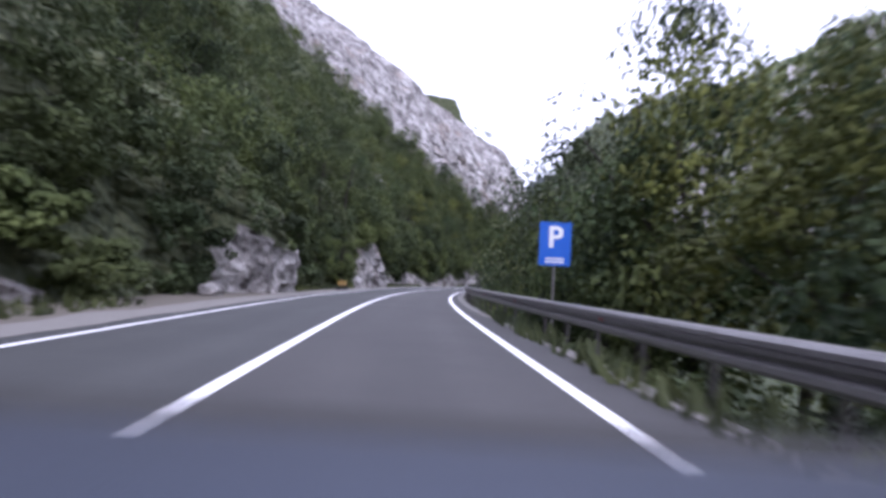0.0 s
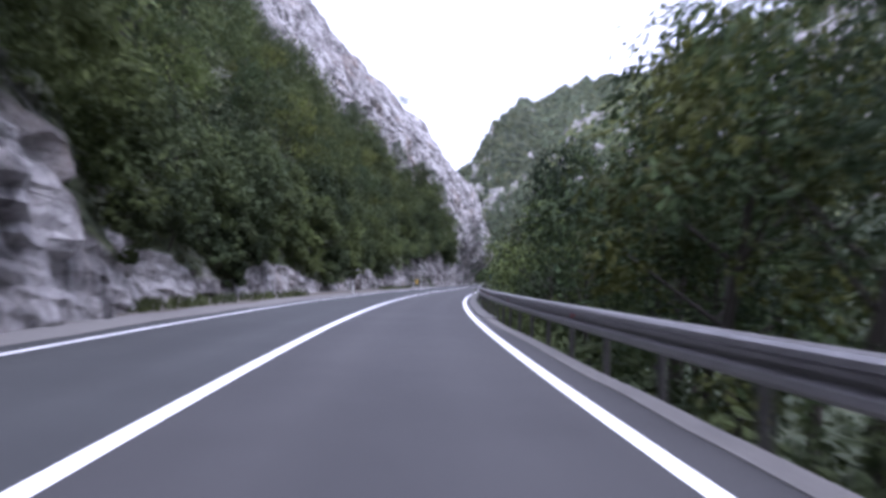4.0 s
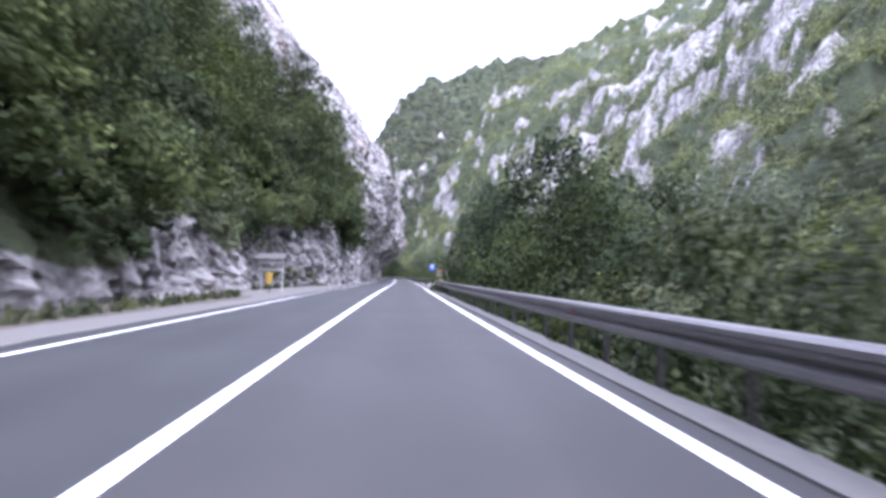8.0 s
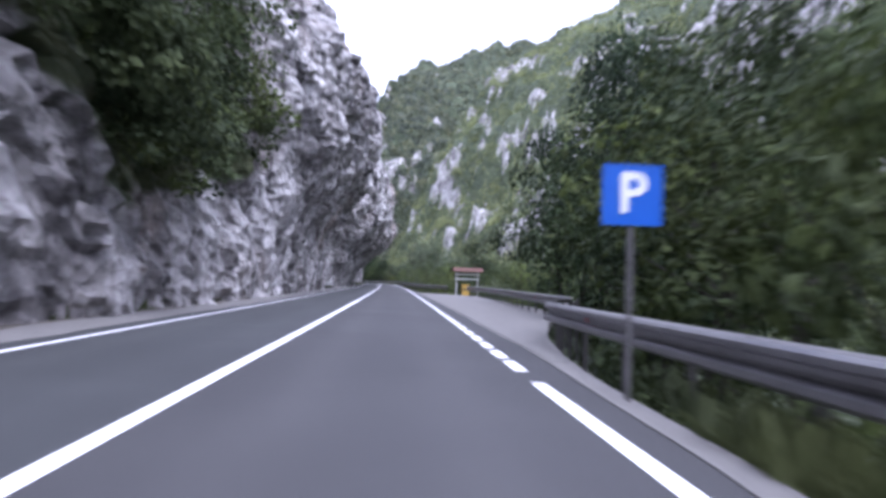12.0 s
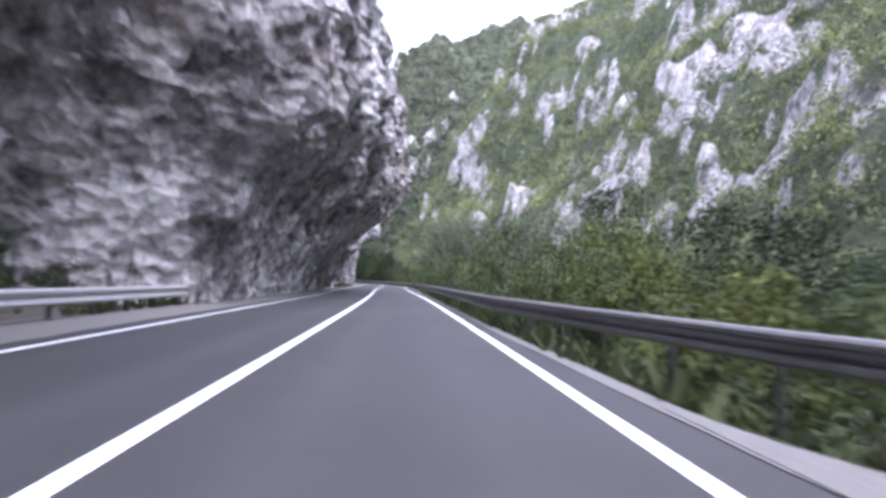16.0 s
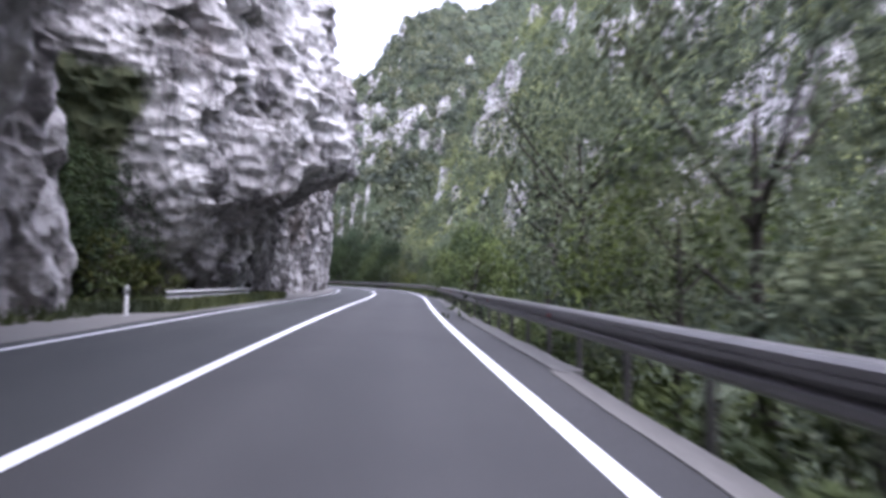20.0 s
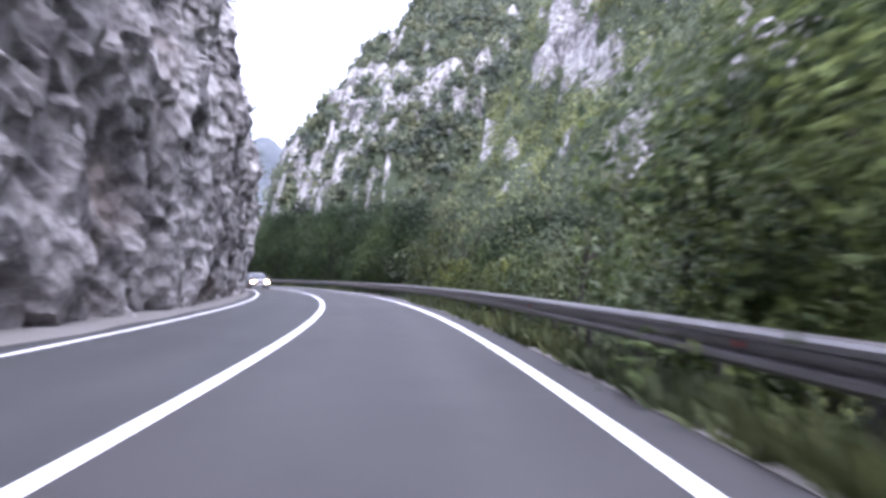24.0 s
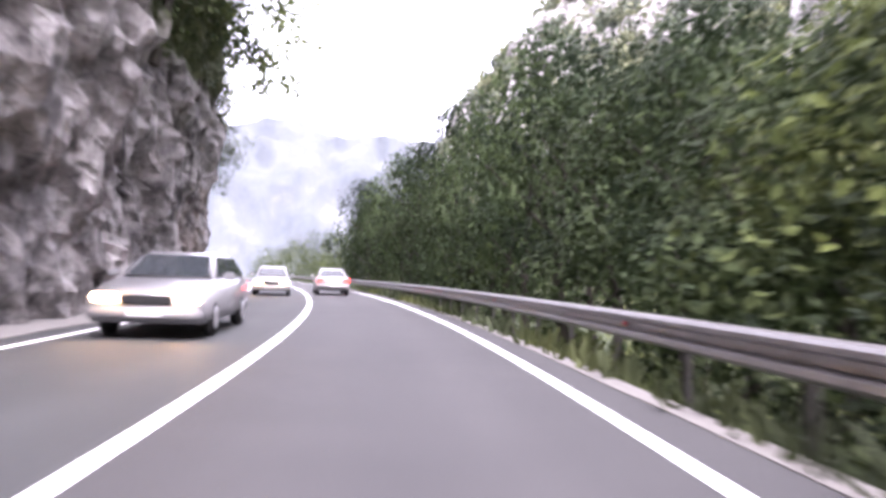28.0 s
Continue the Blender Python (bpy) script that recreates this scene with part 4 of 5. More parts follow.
def forked_willow(s, u):
    """An old willow with a thick trunk that forks low, and an airy crown."""
    rng = np.random.default_rng(33)
    x, y = (float(v) for v in road(s, u))
    z = float(ground_at(np.array([x]), np.array([y]))[0]) - 0.3
    thing = empty("tree", pose(x, y, z), "old grey-green willow with a thick forked trunk", "tree", "roadside trees")
    k = 3.5 - z
    bm = tube(bmesh.new(), (0, 0, 0), (-0.1, 0, k), 0.42, 0.3, 12)
    tips = []
    for a, out, up, r in ((180, 2.6, 2.6, 0.17), (150, 1.2, 4.6, 0.2), (20, 1.5, 4.4, 0.2), (350, 3.2, 2.4, 0.14), (80, 1.8, 3.6, 0.15), (260, 2.0, 3.4, 0.15)):
        ca, sa = math.cos(radians(a)), math.sin(radians(a))
        bend = Vector((0.55 * out * ca - 0.1, 0.55 * out * sa, k - 0.15 + 0.4 * up))
        tip = Vector((out * ca, out * sa, k + up))
        tube(bm, (-0.1, 0, k - 0.25), bend, r, 0.7 * r, 8)
        tube(bm, bend, tip, 0.7 * r, 0.3 * r, 7)
        for n in range(3):
            twig = tip + Vector((rng.normal() * 0.9, rng.normal() * 0.9, 0.6 + abs(rng.normal()) * 0.9))
            tube(bm, tip, twig, 0.3 * r, 0.08 * r, 5)
            tips.append(twig)
        tips.append(tip)
    part("trunk", bm, BARK, thing, smooth=True)
    cs = np.concatenate([np.array([t + Vector((rng.normal() * 0.7, rng.normal() * 0.7, rng.normal() * 0.6)) for t in tips for n in range(4)]),
                         np.stack([rng.normal(size=60) * 2.2, rng.normal(size=60) * 2.0, k + rng.uniform(2.2, 8.2, 60)], -1)])
    v, f = leaf_cloud(rng, cs, rng.uniform(0.5, 1.1, len(cs)), 70, 0.085)
    crown = mesh("crown", v, f, LEAF_C, False)
    attribute(crown, "tone", np.repeat(rng.uniform(-0.35, 0.4, len(cs)), 70 * 4))
    under("crown", crown, thing)


forked_willow(317.5, 9.6)


def wall_growth():
    """Trees and shrubs that grow on the green parts of the rock wall."""
    made = 0
    while made < 112:
        i, j = pick.randrange(2, len(CS) - 2), pick.randrange(2, len(CZ) - 2)
        if CVEG[i, j] < 0.55 or CZ[j] > 26 or CS[i] < -8 or CS[i] > 440 or 206 < CS[i] < 232:
            continue
        p = CP[i, j]
        kind = pick.choice(("broad", "broad", "dark", "yellow")) if CZ[j] > 5 else "shrub"
        plant(kind, float(p[0]), float(p[1]), float(p[2]) - 0.4, pick.uniform(4.5, 8.0) if kind != "shrub" else pick.uniform(1.2, 3.0),
              "shrub rooted in the limestone slope" if kind == "shrub" else "small tree rooted in the limestone slope")
        made += 1
    for s, u, h in ((241, -8.0, 2.6), (244, -8.4, 2.2), (247, -8.0, 1.8), (306, -9.0, 4.5), (309, -8.5, 3.2), (312, -7.6, 2.2), (310, -11, 5.5), (161, -7.7, 1.6), (166, -7.4, 1.9), (171, -6.9, 1.5)):
        x, y = road(s, u)
        plant("shrub", float(x), float(y), -0.3, h, "dark green shrub in a recess of the rock")
    for s, u, h in ((305, -9.2, 7.0), (306.5, -10.8, 8.0), (308, -9.4, 7.0), (309.5, -11, 8.5), (310.5, -9.0, 6.0), (312, -9.8, 5.0), (313, -8.8, 3.6), (239.5, -9.2, 3.6), (242, -9.0, 4.2)):
        x, y = road(s, u)
        plant("dark", float(x), float(y), -0.3, h, "dark tree growing in a recess of the rock")
    for s, z0, h in ((136, 15, 7), (142, 14, 7), (148, 13, 7), (153, 14, 6.5), (158, 12, 6)):
        p = CP[int(np.argmin(np.abs(CS - s))), int(np.argmin(np.abs(CZ - z0)))]
        plant("yellow", float(p[0]) + 0.6, float(p[1]), float(p[2]) - 0.5, h, "small yellowish tree rooted in the slope")
    for s, z0, h in ((49, 2, 5), (52, 4, 6), (54, 1.5, 4.5), (56, 4, 5.5), (57.5, 2, 4), (58, 7, 6), (55, 8, 6), (51, 8, 6)):
        p = CP[int(np.argmin(np.abs(CS - s))), int(np.argmin(np.abs(CZ - z0)))]
        plant("broad", float(p[0]) + 0.3, float(p[1]), float(p[2]) - 0.4, h, "small leafy tree rooted in the slope")
    for s, z0, h in ((398, 16, 5), (401, 11, 5), (404, 14, 6), (407, 9, 5), (409, 17, 6), (412, 12, 6), (415, 8, 5), (417, 14, 6), (420, 10, 6), (422, 7, 5), (424, 5, 5), (426, 9, 6), (402, 20, 6), (394, 22, 6)):
        i, j = int(np.argmin(np.abs(CS - s))), int(np.argmin(np.abs(CZ - z0)))
        p = CP[i, j]
        plant("broad", float(p[0]), float(p[1]), float(p[2]) - 0.5, h, "small tree leaning out from the cliff edge")


wall_growth()


def hillside_wood():
    """The thick growth over the green parts of the rock wall and the far river bank, one mesh."""
    rng = np.random.default_rng(15)
    cs, rs, tones = [], [], []
    for s0, s1, zmax, count in ((-25, 60, 46, 230), (60, 130, 60, 250), (130, 206, 80, 270), (206, 470, 90, 150), (-25, 60, 8, 110), (60, 135, 8, 170), (135, 206, 8, 60)):
        i = rng.integers(np.searchsorted(CS, s0), np.searchsorted(CS, s1), 30000)
        j = rng.integers(1, np.searchsorted(CZ, zmax), 30000)
        share = np.where(CZ[j] > 36, 1.0, np.where(CZ[j] > 16, 0.5, 0.25))
        keep = (CVEG[i, j] > 0.4 + 0.2 * rng.uniform(size=30000)) & (rng.uniform(size=30000) < share)
        for p in CP[i[keep], j[keep]][:count]:
            # a crown: clumps round a leaning dome that stands out from the slope
            big = rng.uniform(1.6, 3.4) if p[2] > 8 else rng.uniform(1.0, 2.2) if p[2] > 3 else rng.uniform(0.6, 1.2)
            d = rng.normal(size=(13, 3)) + np.array([0.5, 0, 0.7])
            d /= np.linalg.norm(d, axis=1)[:, None]
            cs.append(p + np.array([0.45 * big, 0, 0.5 * big]) + d * big * rng.uniform(0.55, 1.0, 13)[:, None])
            rs.append(big * rng.uniform(0.22, 0.42, 13))
            tones.append(np.full(13, rng.uniform(-0.4, 0.45)))
    c, r, tones = np.concatenate(cs), np.concatenate(rs), np.concatenate(tones)
    s, u = np.concatenate([rng.uniform(-10, 570, 3000), rng.uniform(462, 580, 900)]), np.concatenate([rng.uniform(16.5, 27, 3000), rng.uniform(7.5, 18, 900)])
    x, y = road(s, u + 3 * layby(s))
    top = np.array([bank_height(v) for v in s]) * (0.6 + 0.4 * vnoise(s / 6, u / 6, 0 * s, 401)) * (1 - 0.35 * step(395, 410, s)) + 0.6
    zz = -3.5 + rng.uniform(size=len(s)) ** 0.7 * (top + 3.0)
    c = np.concatenate([c, np.stack([x, y, zz], -1)])
    r = np.concatenate([r, rng.uniform(1.0, 1.9, len(s))])
    tones = np.concatenate([tones, 0.4 * vnoise(s / 4, u / 4, 0 * s, 411)])
    # low undergrowth on the bank behind the crash barrier
    s = rng.uniform(-12, 450, 3400)
    u = 5.6 + 4.6 * layby(s) + rng.uniform(size=3400) * 3.4
    x, y = road(s, u)
    g = ground_at(x, y)
    roof = np.minimum(0.15, -0.9 + 0.35 * (u - 5.6)) + 0.25 * vnoise(s / 3, u, 0 * s, 431) - 0.5 * grassy(s)
    c = np.concatenate([c, np.stack([x, y, g + rng.uniform(size=3400) * np.maximum(0.1, roof - g)], -1)])
    r = np.concatenate([r, rng.uniform(0.4, 0.75, 3400)])
    tones = np.concatenate([tones, rng.uniform(-0.4, 0.3, 3400)])
    v, f = leaf_cloud(rng, c, r, 38, 0.135, 0.9)
    me = mesh("hillside_wood", v, f, LEAF_B, False)
    attribute(me, "tone", np.repeat(tones, 38 * 4))
    tagged(new("hillside_wood", me), "thick dark green woods over the slopes", "woods", kind="stuff")


hillside_wood()


def forest():
    """The woods on the mountainsides, one mesh."""
    rng = np.random.default_rng(5)
    x = np.concatenate([rng.uniform(70, 190, 60000), rng.uniform(60, 330, 60000)])
    y = np.concatenate([rng.uniform(140, 640, 60000), rng.uniform(440, 760, 60000)])
    order = rng.permutation(len(x))
    x, y = x[order], y[order]
    s, u = beside(x, y)
    z = ground_at(x, y)
    rock = ground_at(x, y, TROCK)
    keep = (u > 22) & (z > -5.5) & (z < 260) & (rng.uniform(size=len(x)) > rock * 0.92) & (rng.uniform(size=len(x)) < np.where(z < 60, 1, 0.6))
    x, y, z = x[keep][:46000], y[keep][:46000], z[keep][:46000]
    # The spur beyond gets the leaves with haze in their colour.
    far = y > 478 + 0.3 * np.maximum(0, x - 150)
    for these, leaves, per, size, words in ((~far, LEAF_E, 20, 0.34, "scrubby green forest over the mountainside"), (far, LEAF_F, 7, 0.85, "scrub over the spur across the valley, haze painted into its grey-green leaves")):
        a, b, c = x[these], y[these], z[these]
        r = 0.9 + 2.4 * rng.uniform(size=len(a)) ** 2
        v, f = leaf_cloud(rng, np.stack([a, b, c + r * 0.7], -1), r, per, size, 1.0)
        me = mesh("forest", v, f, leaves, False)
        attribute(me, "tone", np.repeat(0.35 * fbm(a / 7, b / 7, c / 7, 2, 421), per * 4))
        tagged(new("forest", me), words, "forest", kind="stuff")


forest()


def grass():
    rng = np.random.default_rng(9)
    n = 44000
    s, side = rng.uniform(-10, 440, n), rng.uniform(size=n)
    s[:14000] = rng.choice([158, 244, 332], 14000, p=[0.2, 0.6, 0.2]) + rng.uniform(0, 1, 14000) * 20 * rng.choice([1, 2], 14000)
    side[:14000] = 0
    s[14000:21000] = rng.uniform(303, 324, 7000)
    side[14000:21000] = 1
    right = side < 0.6
    meadow = step(303, 305, s) * (1 - step(321, 325, s))
    u = np.where(right, 4.6 - 0.5 * grassy(s) + 3.4 * layby(s) + rng.exponential(0.9, n), -5.4 - 1.6 * left_lay(s) + 1.2 * meadow - rng.exponential(0.5, n) * (1 + 2 * meadow))
    want = np.where(right, 0.25 + grassy(s) + 0.5 * (vnoise(s / 9, 0 * s, 0 * s, 301) > -0.2), meadow + (vnoise(s / 7, 0 * s, 0 * s, 302) > -0.1))
    keep = rng.uniform(size=n) < want
    s, u = s[keep], u[keep]
    n = len(s)
    x, y = road(s, u)
    z = np.where(u > 0, np.where(u < 4.6 + 3.2 * layby(s), 0.0, ground_at(x, y)), 0.0)
    h, a = rng.uniform(0.12, 0.42, n), rng.uniform(0, 2 * np.pi, n)
    w = rng.uniform(0.03, 0.08, n)
    lean = rng.normal(size=(n, 2)) * 0.12
    b = np.stack([x, y, z - 0.03], -1)
    d = np.stack([np.cos(a) * w, np.sin(a) * w, 0 * a], -1)
    tip = b + np.stack([lean[:, 0], lean[:, 1], h], -1)
    v = np.stack([b - d, b + d, tip + d * 0.4, tip - d * 0.4], 1).reshape(-1, 3)
    tagged(new("grass", mesh("grass", v, np.arange(4 * n).reshape(-1, 4), GRASS, False)), "dry grass tufts along both verges", "grass", kind="stuff")


grass()


# ---- signs, boards and small roadside things ----
def letters(text, size, mat, parent, m, name="letter"):
    cu = bpy.data.curves.new("glyph", "FONT")
    cu.body, cu.size, cu.align_x, cu.align_y, cu.extrude = text, size, "CENTER", "CENTER", 0.002
    cu.offset = size * 0.02
    tmp = new("glyph", cu)
    bpy.context.view_layer.update()
    me = bpy.data.meshes.new_from_object(tmp)
    bpy.data.objects.remove(tmp)
    me.materials.clear()
    me.materials.append(mat)
    return under(name, me, parent, m)


def parking_sign(s, u, width, height, middle, bars):
    """A blue parking sign on a pole, its face to the oncoming driver."""
    low = float(ground_at(*[np.array([float(v)]) for v in road(s, u)])[0]) - 0.1
    top = middle + height / 2
    sign = empty("parking_sign", at(s, u, low), "blue square parking sign with a white letter on a grey pole", "road sign")
    part("pole", tube(bmesh.new(), (0, 0.03, -0.2), (0, 0.03, top - low - 0.05), 0.03), STEEL, sign, "grey steel pole")
    panel = part("panel", box(bmesh.new(), -width / 2, width / 2, -0.012, 0.0, top - low - height, top - low, 0.004), BLUE, sign, "blue panel")
    rim = bmesh.new()
    box(rim, -width / 2, width / 2, -0.016, -0.004, top - low - 0.02, top - low + 0.004)
    box(rim, -width / 2, width / 2, -0.016, -0.004, top - low - height - 0.004, top - low - height + 0.02)
    box(rim, -width / 2 - 0.004, -width / 2 + 0.02, -0.0165, -0.004, top - low - height, top - low)
    box(rim, width / 2 - 0.02, width / 2 + 0.004, -0.0165, -0.004, top - low - height, top - low)
    part("rim", rim, BLUE, panel)
    letters("P", width * 0.95, WHITE, panel, pose(0.0, -0.016, top - low - width * 0.5, 90))
    for i in range(bars):
        part("text_bar", box(bmesh.new(), -width * 0.3, width * 0.3, -0.018, -0.013, top - low - height + 0.06 + 0.07 * i, top - low - height + 0.095 + 0.07 * i), WHITE, panel)
    return sign


parking_sign(15.0, 4.95, 0.70, 0.96, 2.0, 2)
parking_sign(174.9, 4.14, 0.58, 0.58, 1.98, 0)


def rest_shelter(s, u, turn, base, wood, words):
    """A small roofed wooden stand with two pale rails."""
    t = empty("roofed_board", at(s, u, base, turn), words, "information board")
    for x in (-0.95, 0.95):
        part("post", box(bmesh.new(), x - 0.05, x + 0.05, -0.05, 0.05, -0.3, 2.0, 0.01), GREY_BOARD, t)
    for z in (1.32, 1.72):
        part("crossbar", box(bmesh.new(), -1.1, 1.1, -0.10, -0.062, z, z + 0.11, 0.008), WHITE, t, "white crossbar")
    for side in (-1, 1):
        bm = box(bmesh.new(), -1.35, 1.35, 0.0, 0.62, -0.02, 0.02, 0.006)
        bmesh.ops.transform(bm, matrix=pose(0, 0, 2.34, -32, 0, 0 if side > 0 else 180), verts=bm.verts)
        part("roof_board", bm, wood, t)
    for x in (-1.3, 1.26):
        bm = bmesh.new()
        a = [bm.verts.new(p) for p in ((x, -0.5, 2.0), (x, 0.5, 2.0), (x, 0, 2.31))]
        b = [bm.verts.new(p) for p in ((x + 0.04, -0.5, 2.0), (x + 0.04, 0.5, 2.0), (x + 0.04, 0, 2.31))]
        bm.faces.new(a), bm.faces.new(b[::-1])
        for i in range(3):
            bm.faces.new((a[i], a[(i + 1) % 3], b[(i + 1) % 3], b[i]))
        part("gable", bm, wood, t)
    return t


rest_shelter(226.9, 8.1, 12, 0.0, WOOD, "small roofed wooden stand with pale rails and a dark red gable")
rest_shelter(148.9, -5.6, -28, 0.0, CONCRETE, "small weather-worn grey stand with pale rails beside the rock").scale = (0.75, 0.75, 0.9)


def litter_bin(s, u):
    t = empty("litter_bin", at(s, u, 0.0), "yellow plastic litter bin on a post", "litter bin")
    part("post", tube(bmesh.new(), (0, 0.17, -0.1), (0, 0.17, 1.15), 0.03), STEEL, t)
    bm = bmesh.new()
    bmesh.ops.create_cone(bm, cap_ends=True, segments=16, radius1=0.15, radius2=0.2, depth=0.55, matrix=pose(0, 0, 0.75))
    part("bucket", bm, YELLOW, t)
    bm = bmesh.new()
    bmesh.ops.create_cone(bm, cap_ends=True, segments=16, radius1=0.215, radius2=0.20, depth=0.06, matrix=pose(0, 0, 1.04))
    part("collar", bm, YELLOW, t)


litter_bin(147.6, -5.5)

end_block = empty("barrier_end", at(224.8, 7.75), "bright yellow block closing the end of the crash barrier", "crash cushion")
part("block", box(bmesh.new(), -0.28, 0.28, -0.3, 0.3, -0.1, 0.86, 0.05), YELLOW, end_block)
part("cap", box(bmesh.new(), -0.32, 0.32, -0.34, 0.34, 0.86, 0.93, 0.02), YELLOW, end_block)
part("stripe", box(bmesh.new(), -0.285, 0.285, -0.305, -0.25, 0.42, 0.56), BLACK, end_block, "dark stripe")

hazard = empty("yellow_barrier", at(49.2, -4.5), "low yellow roadside barrier on dark feet at the verge", "road barrier")
for z in (0.34, 0.52):
    part("board", box(bmesh.new(), -0.03, 0.03, -1.5, 1.5, z, z + 0.15, 0.01), YELLOW, hazard)
for y in (-1.2, 0.0, 1.2):
    part("foot", box(bmesh.new(), -0.2, 0.2, y - 0.12, y + 0.12, -0.05, 0.2, 0.02), BLACK, hazard, "dark foot")
    part("upright", box(bmesh.new(), 0.03, 0.09, y - 0.05, y + 0.05, 0.15, 0.68, 0.006), WOOD, hazard)


def delineator(s, u):
    t = empty("delineator_post", at(s, u), "white plastic roadside marker post with a dark band", "marker post", "roadside marker posts")
    bm = bmesh.new()
    bmesh.ops.create_cone(bm, cap_ends=True, segments=12, radius1=0.06, radius2=0.05, depth=0.85, matrix=pose(0, 0, 0.375))
    part("shaft", bm, WHITE, t)
    part("band", box(bmesh.new(), -0.062, 0.062, -0.066, 0.066, 0.56, 0.70, 0.01), BLACK, t, "black band")
    part("reflector", box(bmesh.new(), -0.025, 0.025, -0.073, -0.060, 0.58, 0.68, 0.004), GREY_BOARD, t)
    return t


for s0 in (105, 302.5):
    delineator(s0, -4.9)


def boulder(s, u, r, seed):
    bm = bmesh.new()
    bmesh.ops.create_icosphere(bm, subdivisions=3, radius=r)
    for v in bm.verts:
        n = noise.fractal(v.co * (1.3 / r) + Vector((seed * 7.1, 0, 0)), 1.0, 2.0, 4)
        v.co *= 1 + 0.35 * n
        v.co.z *= 0.7
    me_ob = part("boulder", bm, ROCK, None, "", False)
    me_ob.matrix_basis = at(s, u, r * 0.3, seed * 40)
    return tagged(me_ob, "rough grey limestone boulder at the foot of the cliff", "boulder", "boulders at the roadside")


for i, (s0, u0, r0) in enumerate(((137, -6.6, 0.8), (139.5, -6.9, 1.1), (134, -6.4, 0.6), (157, -7.5, 0.45), (160, -7.7, 0.6), (163.5, -7.3, 0.5), (166.5, -7.0, 0.55), (169, -6.6, 0.4), (313, -7.2, 0.5), (28, -6.4, 0.5), (37, -6.6, 0.6))):
    boulder(s0, u0, r0, i)


# ---- cars ----
def glass_material():
    m, t, b = material("car_glass", (0.03, 0.035, 0.04), 0.05)
    b.inputs["Specular IOR Level"].default_value = 0.8
    return m


def paint_material(name, base):
    m, t, b = material(name, base, 0.35, 0.2)
    b.inputs["Coat Weight"].default_value = 0.6
    link(t, ramp(t, noise_tex(t, coords(t), 1.5), (0.3, tuple(c * 0.93 for c in base)), (0.7, base)), b.inputs["Base Color"])
    return m


def glow_material(name, base, strength):
    m, t, b = material(name, base, 0.3)
    b.inputs["Emission Color"].default_value, b.inputs["Emission Strength"].default_value = (*base, 1), strength
    return m


GLASS = glass_material()
CHROME = plain("wheel_alloy", (0.5, 0.5, 0.52), 0.35, 0.8, 6, 0.1)
TAIL = glow_material("lit_tail_lamp", (0.9, 0.03, 0.02), 1.6)
HEAD = glow_material("lit_head_lamp", (1.0, 0.62, 0.25), 20.0)
SILVER, PALE = paint_material("silver_paint", (0.26, 0.26, 0.27)), paint_material("pale_paint", (0.45, 0.45, 0.45))


def outline(bm, pts, half, top_half=None, z0=0.0, z1=1.0):
    """A side outline of (y, z) points drawn out to both sides, narrower towards the top."""
    top_half = half if top_half is None else top_half
    w = lambda z: half + (top_half - half) * min(1, max(0, (z - z0) / (z1 - z0)))
    a = [bm.verts.new((-w(z), y, z)) for y, z in pts]
    b = [bm.verts.new((w(z), y, z)) for y, z in pts]
    bm.faces.new(a[::-1]), bm.faces.new(b)
    for i in range(len(pts)):
        j = (i + 1) % len(pts)
        bm.faces.new((a[i], a[j], b[j], b[i]))
    bmesh.ops.recalc_face_normals(bm, faces=bm.faces)
    return bm


def slab(pts, thick=0.012):
    """A thin plate over four or more points."""
    bm = bmesh.new()
    f = bm.faces.new([bm.verts.new(p) for p in pts])
    bm.normal_update()
    n = f.normal * thick
    r = bmesh.ops.extrude_face_region(bm, geom=[f])
    bmesh.ops.translate(bm, vec=n, verts=[e for e in r["geom"] if isinstance(e, bmesh.types.BMVert)])
    bmesh.ops.recalc_face_normals(bm, faces=bm.faces)
    return bm


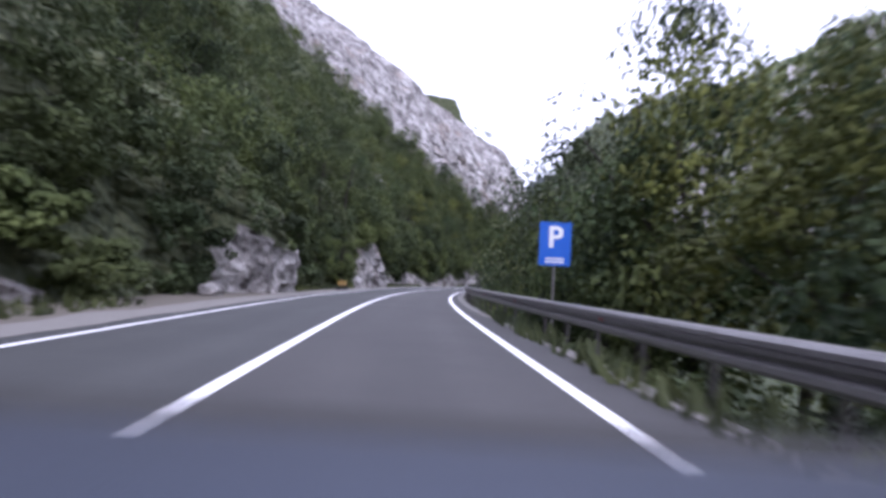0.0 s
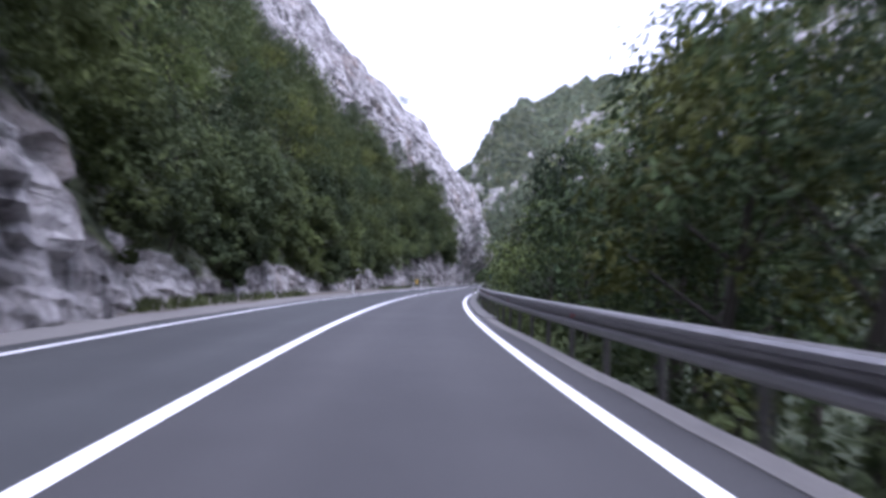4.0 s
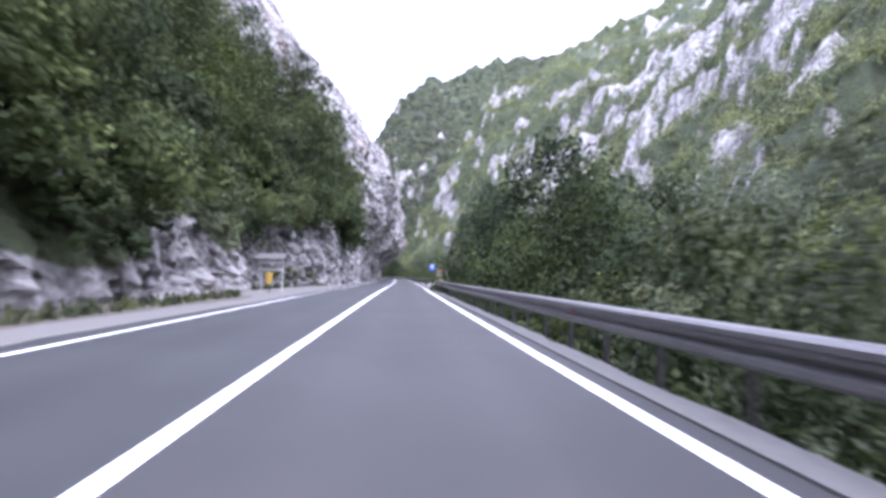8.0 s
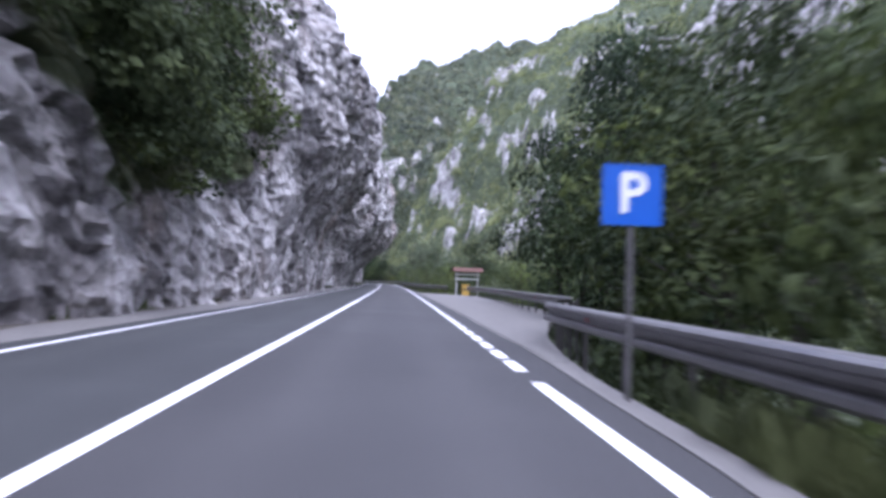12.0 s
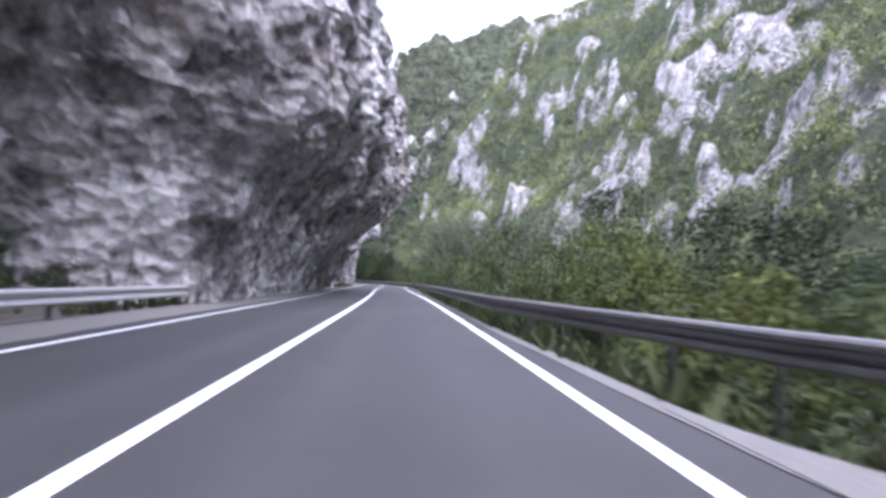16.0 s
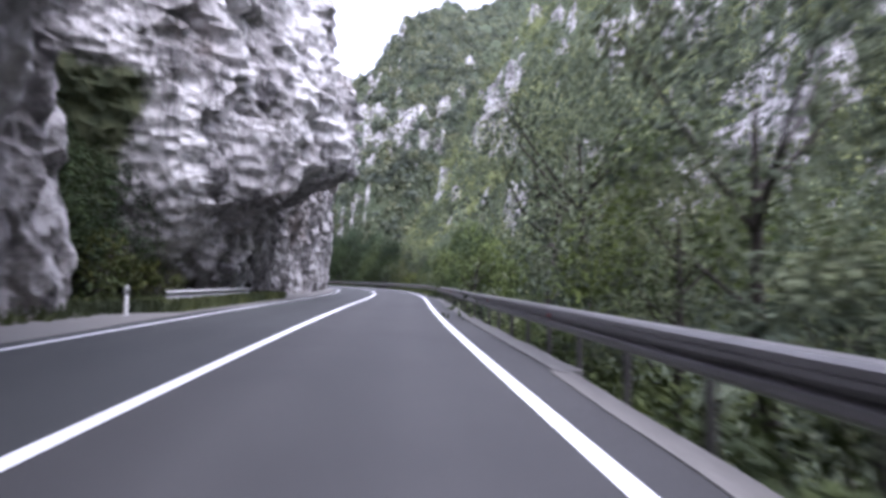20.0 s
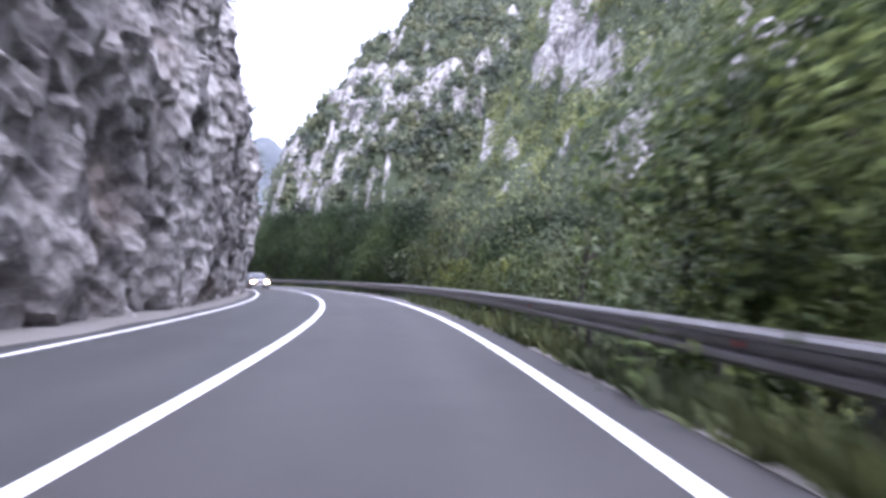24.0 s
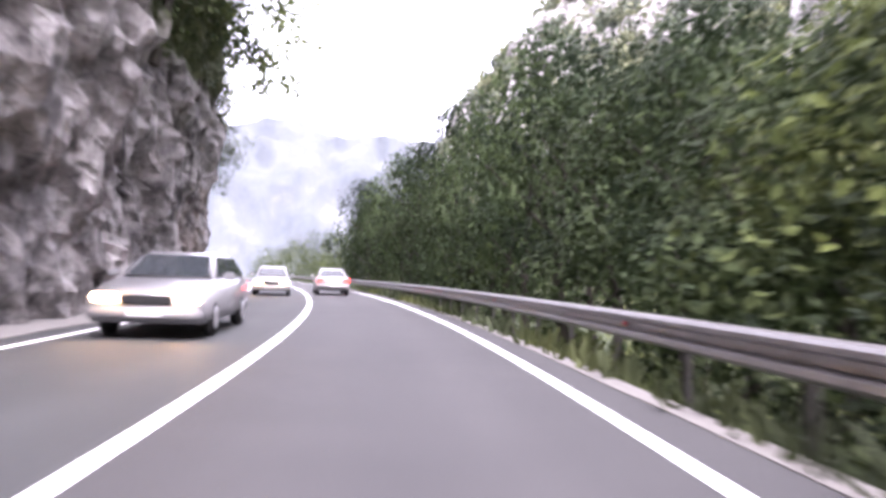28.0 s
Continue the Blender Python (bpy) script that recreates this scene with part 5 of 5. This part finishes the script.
def car(m, paint, label, saloon=True, head_lit=False):
    """A car whose front points along +y, standing on z = 0."""
    c = empty("car", m, label, "car")
    tail_y, nose = -2.25, 2.2
    deck = 0.98 if saloon else 0.95
    pts = [(tail_y, 0.35), (tail_y - 0.03, 0.62), (tail_y + 0.03, 0.93), (tail_y + 0.25, deck), (-1.2, 1.0), (0.95, 0.95), (1.75, 0.82), (nose - 0.03, 0.70), (nose, 0.42), (nose - 0.1, 0.24), (tail_y + 0.12, 0.26)]
    bm = outline(bmesh.new(), pts, 0.88, 0.83, 0.7, 1.0)
    bmesh.ops.bevel(bm, geom=list(bm.edges), offset=0.06, segments=3, affect="EDGES")
    part("body", bm, paint, c, smooth=True)
    y0 = -1.75 if saloon else -2.15
    roof = [(y0, 0.96), (y0 + 0.62, 1.38), (y0 + 1.0, 1.43), (0.0, 1.42), (0.30, 1.36), (1.05, 0.93)]
    bm = outline(bmesh.new(), roof, 0.78, 0.58, 0.95, 1.43)
    bmesh.ops.bevel(bm, geom=list(bm.edges), offset=0.04, segments=2, affect="EDGES")
    part("cabin", bm, paint, c, smooth=True)
    part("rear_window", slab([(-0.64, y0 + 0.06, 1.03), (0.64, y0 + 0.06, 1.03), (0.53, y0 + 0.55, 1.36), (-0.53, y0 + 0.55, 1.36)][::-1]), GLASS, c)
    part("windscreen", slab([(-0.66, 0.97, 0.99), (0.66, 0.97, 0.99), (0.55, 0.36, 1.355), (-0.55, 0.36, 1.355)]), GLASS, c)
    for x in (-1, 1):
        part("side_window", slab([(x * 0.775, y0 + 0.25, 1.02), (x * 0.775, -0.5, 1.02), (x * 0.63, -0.5, 1.35), (x * 0.63, y0 + 0.62, 1.35)][::x]), GLASS, c)
        part("side_window", slab([(x * 0.775, -0.42, 1.02), (x * 0.775, 0.8, 1.02), (x * 0.63, 0.25, 1.34), (x * 0.63, -0.42, 1.35)][::x]), GLASS, c)
        part("tail_lamp", box(bmesh.new(), x * 0.69 - 0.16, x * 0.69 + 0.16, tail_y - 0.045, tail_y + 0.06, 0.70, 0.88, 0.02), TAIL, c, "lit red tail lamp")
        part("head_lamp", box(bmesh.new(), x * 0.62 - 0.19, x * 0.62 + 0.19, nose - 0.16, nose + 0.015, 0.56, 0.70, 0.03), HEAD if head_lit else GLASS, c, "glaring head lamp" if head_lit else "")
        part("mirror", box(bmesh.new(), x * 0.97 - 0.10, x * 0.97 + 0.10, 0.68, 0.78, 0.95, 1.08, 0.03), paint, c)
        for y in (-1.35, 1.35):
            bm = bmesh.new()
            bmesh.ops.create_cone(bm, cap_ends=True, segments=28, radius1=0.31, radius2=0.31, depth=0.2, matrix=pose(x * 0.79, y, 0.31, 0, 90, 0))
            bmesh.ops.bevel(bm, geom=[e for e in bm.edges if len(e.link_faces) == 2 and e.calc_face_angle() > 1], offset=0.04, segments=2, affect="EDGES")
            w = part("wheel", bm, BLACK, c, "black tyre", True)
            bm = bmesh.new()
            bmesh.ops.create_cone(bm, cap_ends=True, segments=20, radius1=0.20, radius2=0.17, depth=0.03, matrix=pose(x * 0.895, y, 0.31, 0, 90 * x, 0))
            part("rim", bm, CHROME, w)
    part("rear_bumper", box(bmesh.new(), -0.86, 0.86, tail_y - 0.08, tail_y + 0.15, 0.36, 0.62, 0.05), paint, c, smooth=True)
    part("front_bumper", box(bmesh.new(), -0.84, 0.84, nose - 0.15, nose + 0.07, 0.26, 0.50, 0.05), paint, c, smooth=True)
    part("diffuser", box(bmesh.new(), -0.7, 0.7, tail_y - 0.085, tail_y + 0.1, 0.27, 0.37, 0.02), BLACK, c)
    part("grille", box(bmesh.new(), -0.38, 0.38, nose - 0.05, nose + 0.02, 0.53, 0.68, 0.02), BLACK, c)
    part("number_plate", box(bmesh.new(), -0.26, 0.26, tail_y - 0.05, tail_y - 0.02, 0.74, 0.85), WHITE, c)
    part("number_plate", box(bmesh.new(), -0.26, 0.26, nose + 0.06, nose + 0.08, 0.36, 0.47), WHITE, c)
    return c


car(at(429, 1.35), PALE, "white saloon car driving away with red tail lamps lit")
car(at(403.5, -1.95, 0, 180), SILVER, "silver hatchback approaching with its head lamps lit", False, True)
car(at(426, -1.75, 0, 180), PALE, "pale car approaching with glaring head lamps", True, True)


# ---- the dashboard that the ride begins behind ----
def leather_material():
    m, t, b = material("dashboard_leather", (0.045, 0.06, 0.10), 0.75)
    v = coords(t, (1, 0.8, 1))
    vor = t.nodes.new("ShaderNodeTexVoronoi")
    vor.feature = "DISTANCE_TO_EDGE"
    vor.inputs["Scale"].default_value = 130
    link(t, v, vor.inputs["Vector"])
    col = ramp(t, vor.outputs["Distance"], (0.0, (0.013, 0.018, 0.03)), (0.12, (0.033, 0.043, 0.07)))
    link(t, col, b.inputs["Base Color"])
    bump(t, b, vor.outputs["Distance"], 0.6, 0.004)
    return m


LEATHER = leather_material()
dash = empty("dashboard", pose(1.74, 0.0, 0, 0, 0, -2.8), "blue-grey grained dashboard top with a black dotted window edge", "dashboard")
bm = box(bmesh.new(), -0.86, 0.86, 0.12, 1.121, 0.79, 0.833, 0.012)
bmesh.ops.transform(bm, matrix=pose(0, 0, 0.0, 0, 0.9), verts=bm.verts)
part("top_pad", bm, LEATHER, dash, smooth=True)
part("console", box(bmesh.new(), -0.8, 0.8, 0.4, 1.06, 0.004, 0.775, 0.03), BLACK, dash, "dark console under the pad")
part("edge_band", slab([(-0.88, 1.123, 0.852), (0.88, 1.123, 0.821), (0.88, 1.18, 0.835), (-0.88, 1.18, 0.866)], 0.003), BLACK, dash, "black window edge band")
dv, df = [], []
for i in range(8):
    for j in range(140):
        x0, y0 = -0.87 + 0.0124 * (j + 0.5 * (i % 2)), 1.187 + 0.0142 * i
        z0, r0 = 0.8535 - 0.0176 * (x0 + 0.88) + 0.28 * (y0 - 1.123), 0.0052 - 0.00047 * i
        k = len(dv)
        dv += [(x0 + r0 * math.cos(a), y0 + r0 * 1.6 * math.sin(a), z0) for a in (0, 1.571, 3.142, 4.712)]
        df.append((k, k + 1, k + 2, k + 3))
tagged(under("dot_pattern", mesh("dot_pattern", dv, df, BLACK, False), dash), kind="stuff")
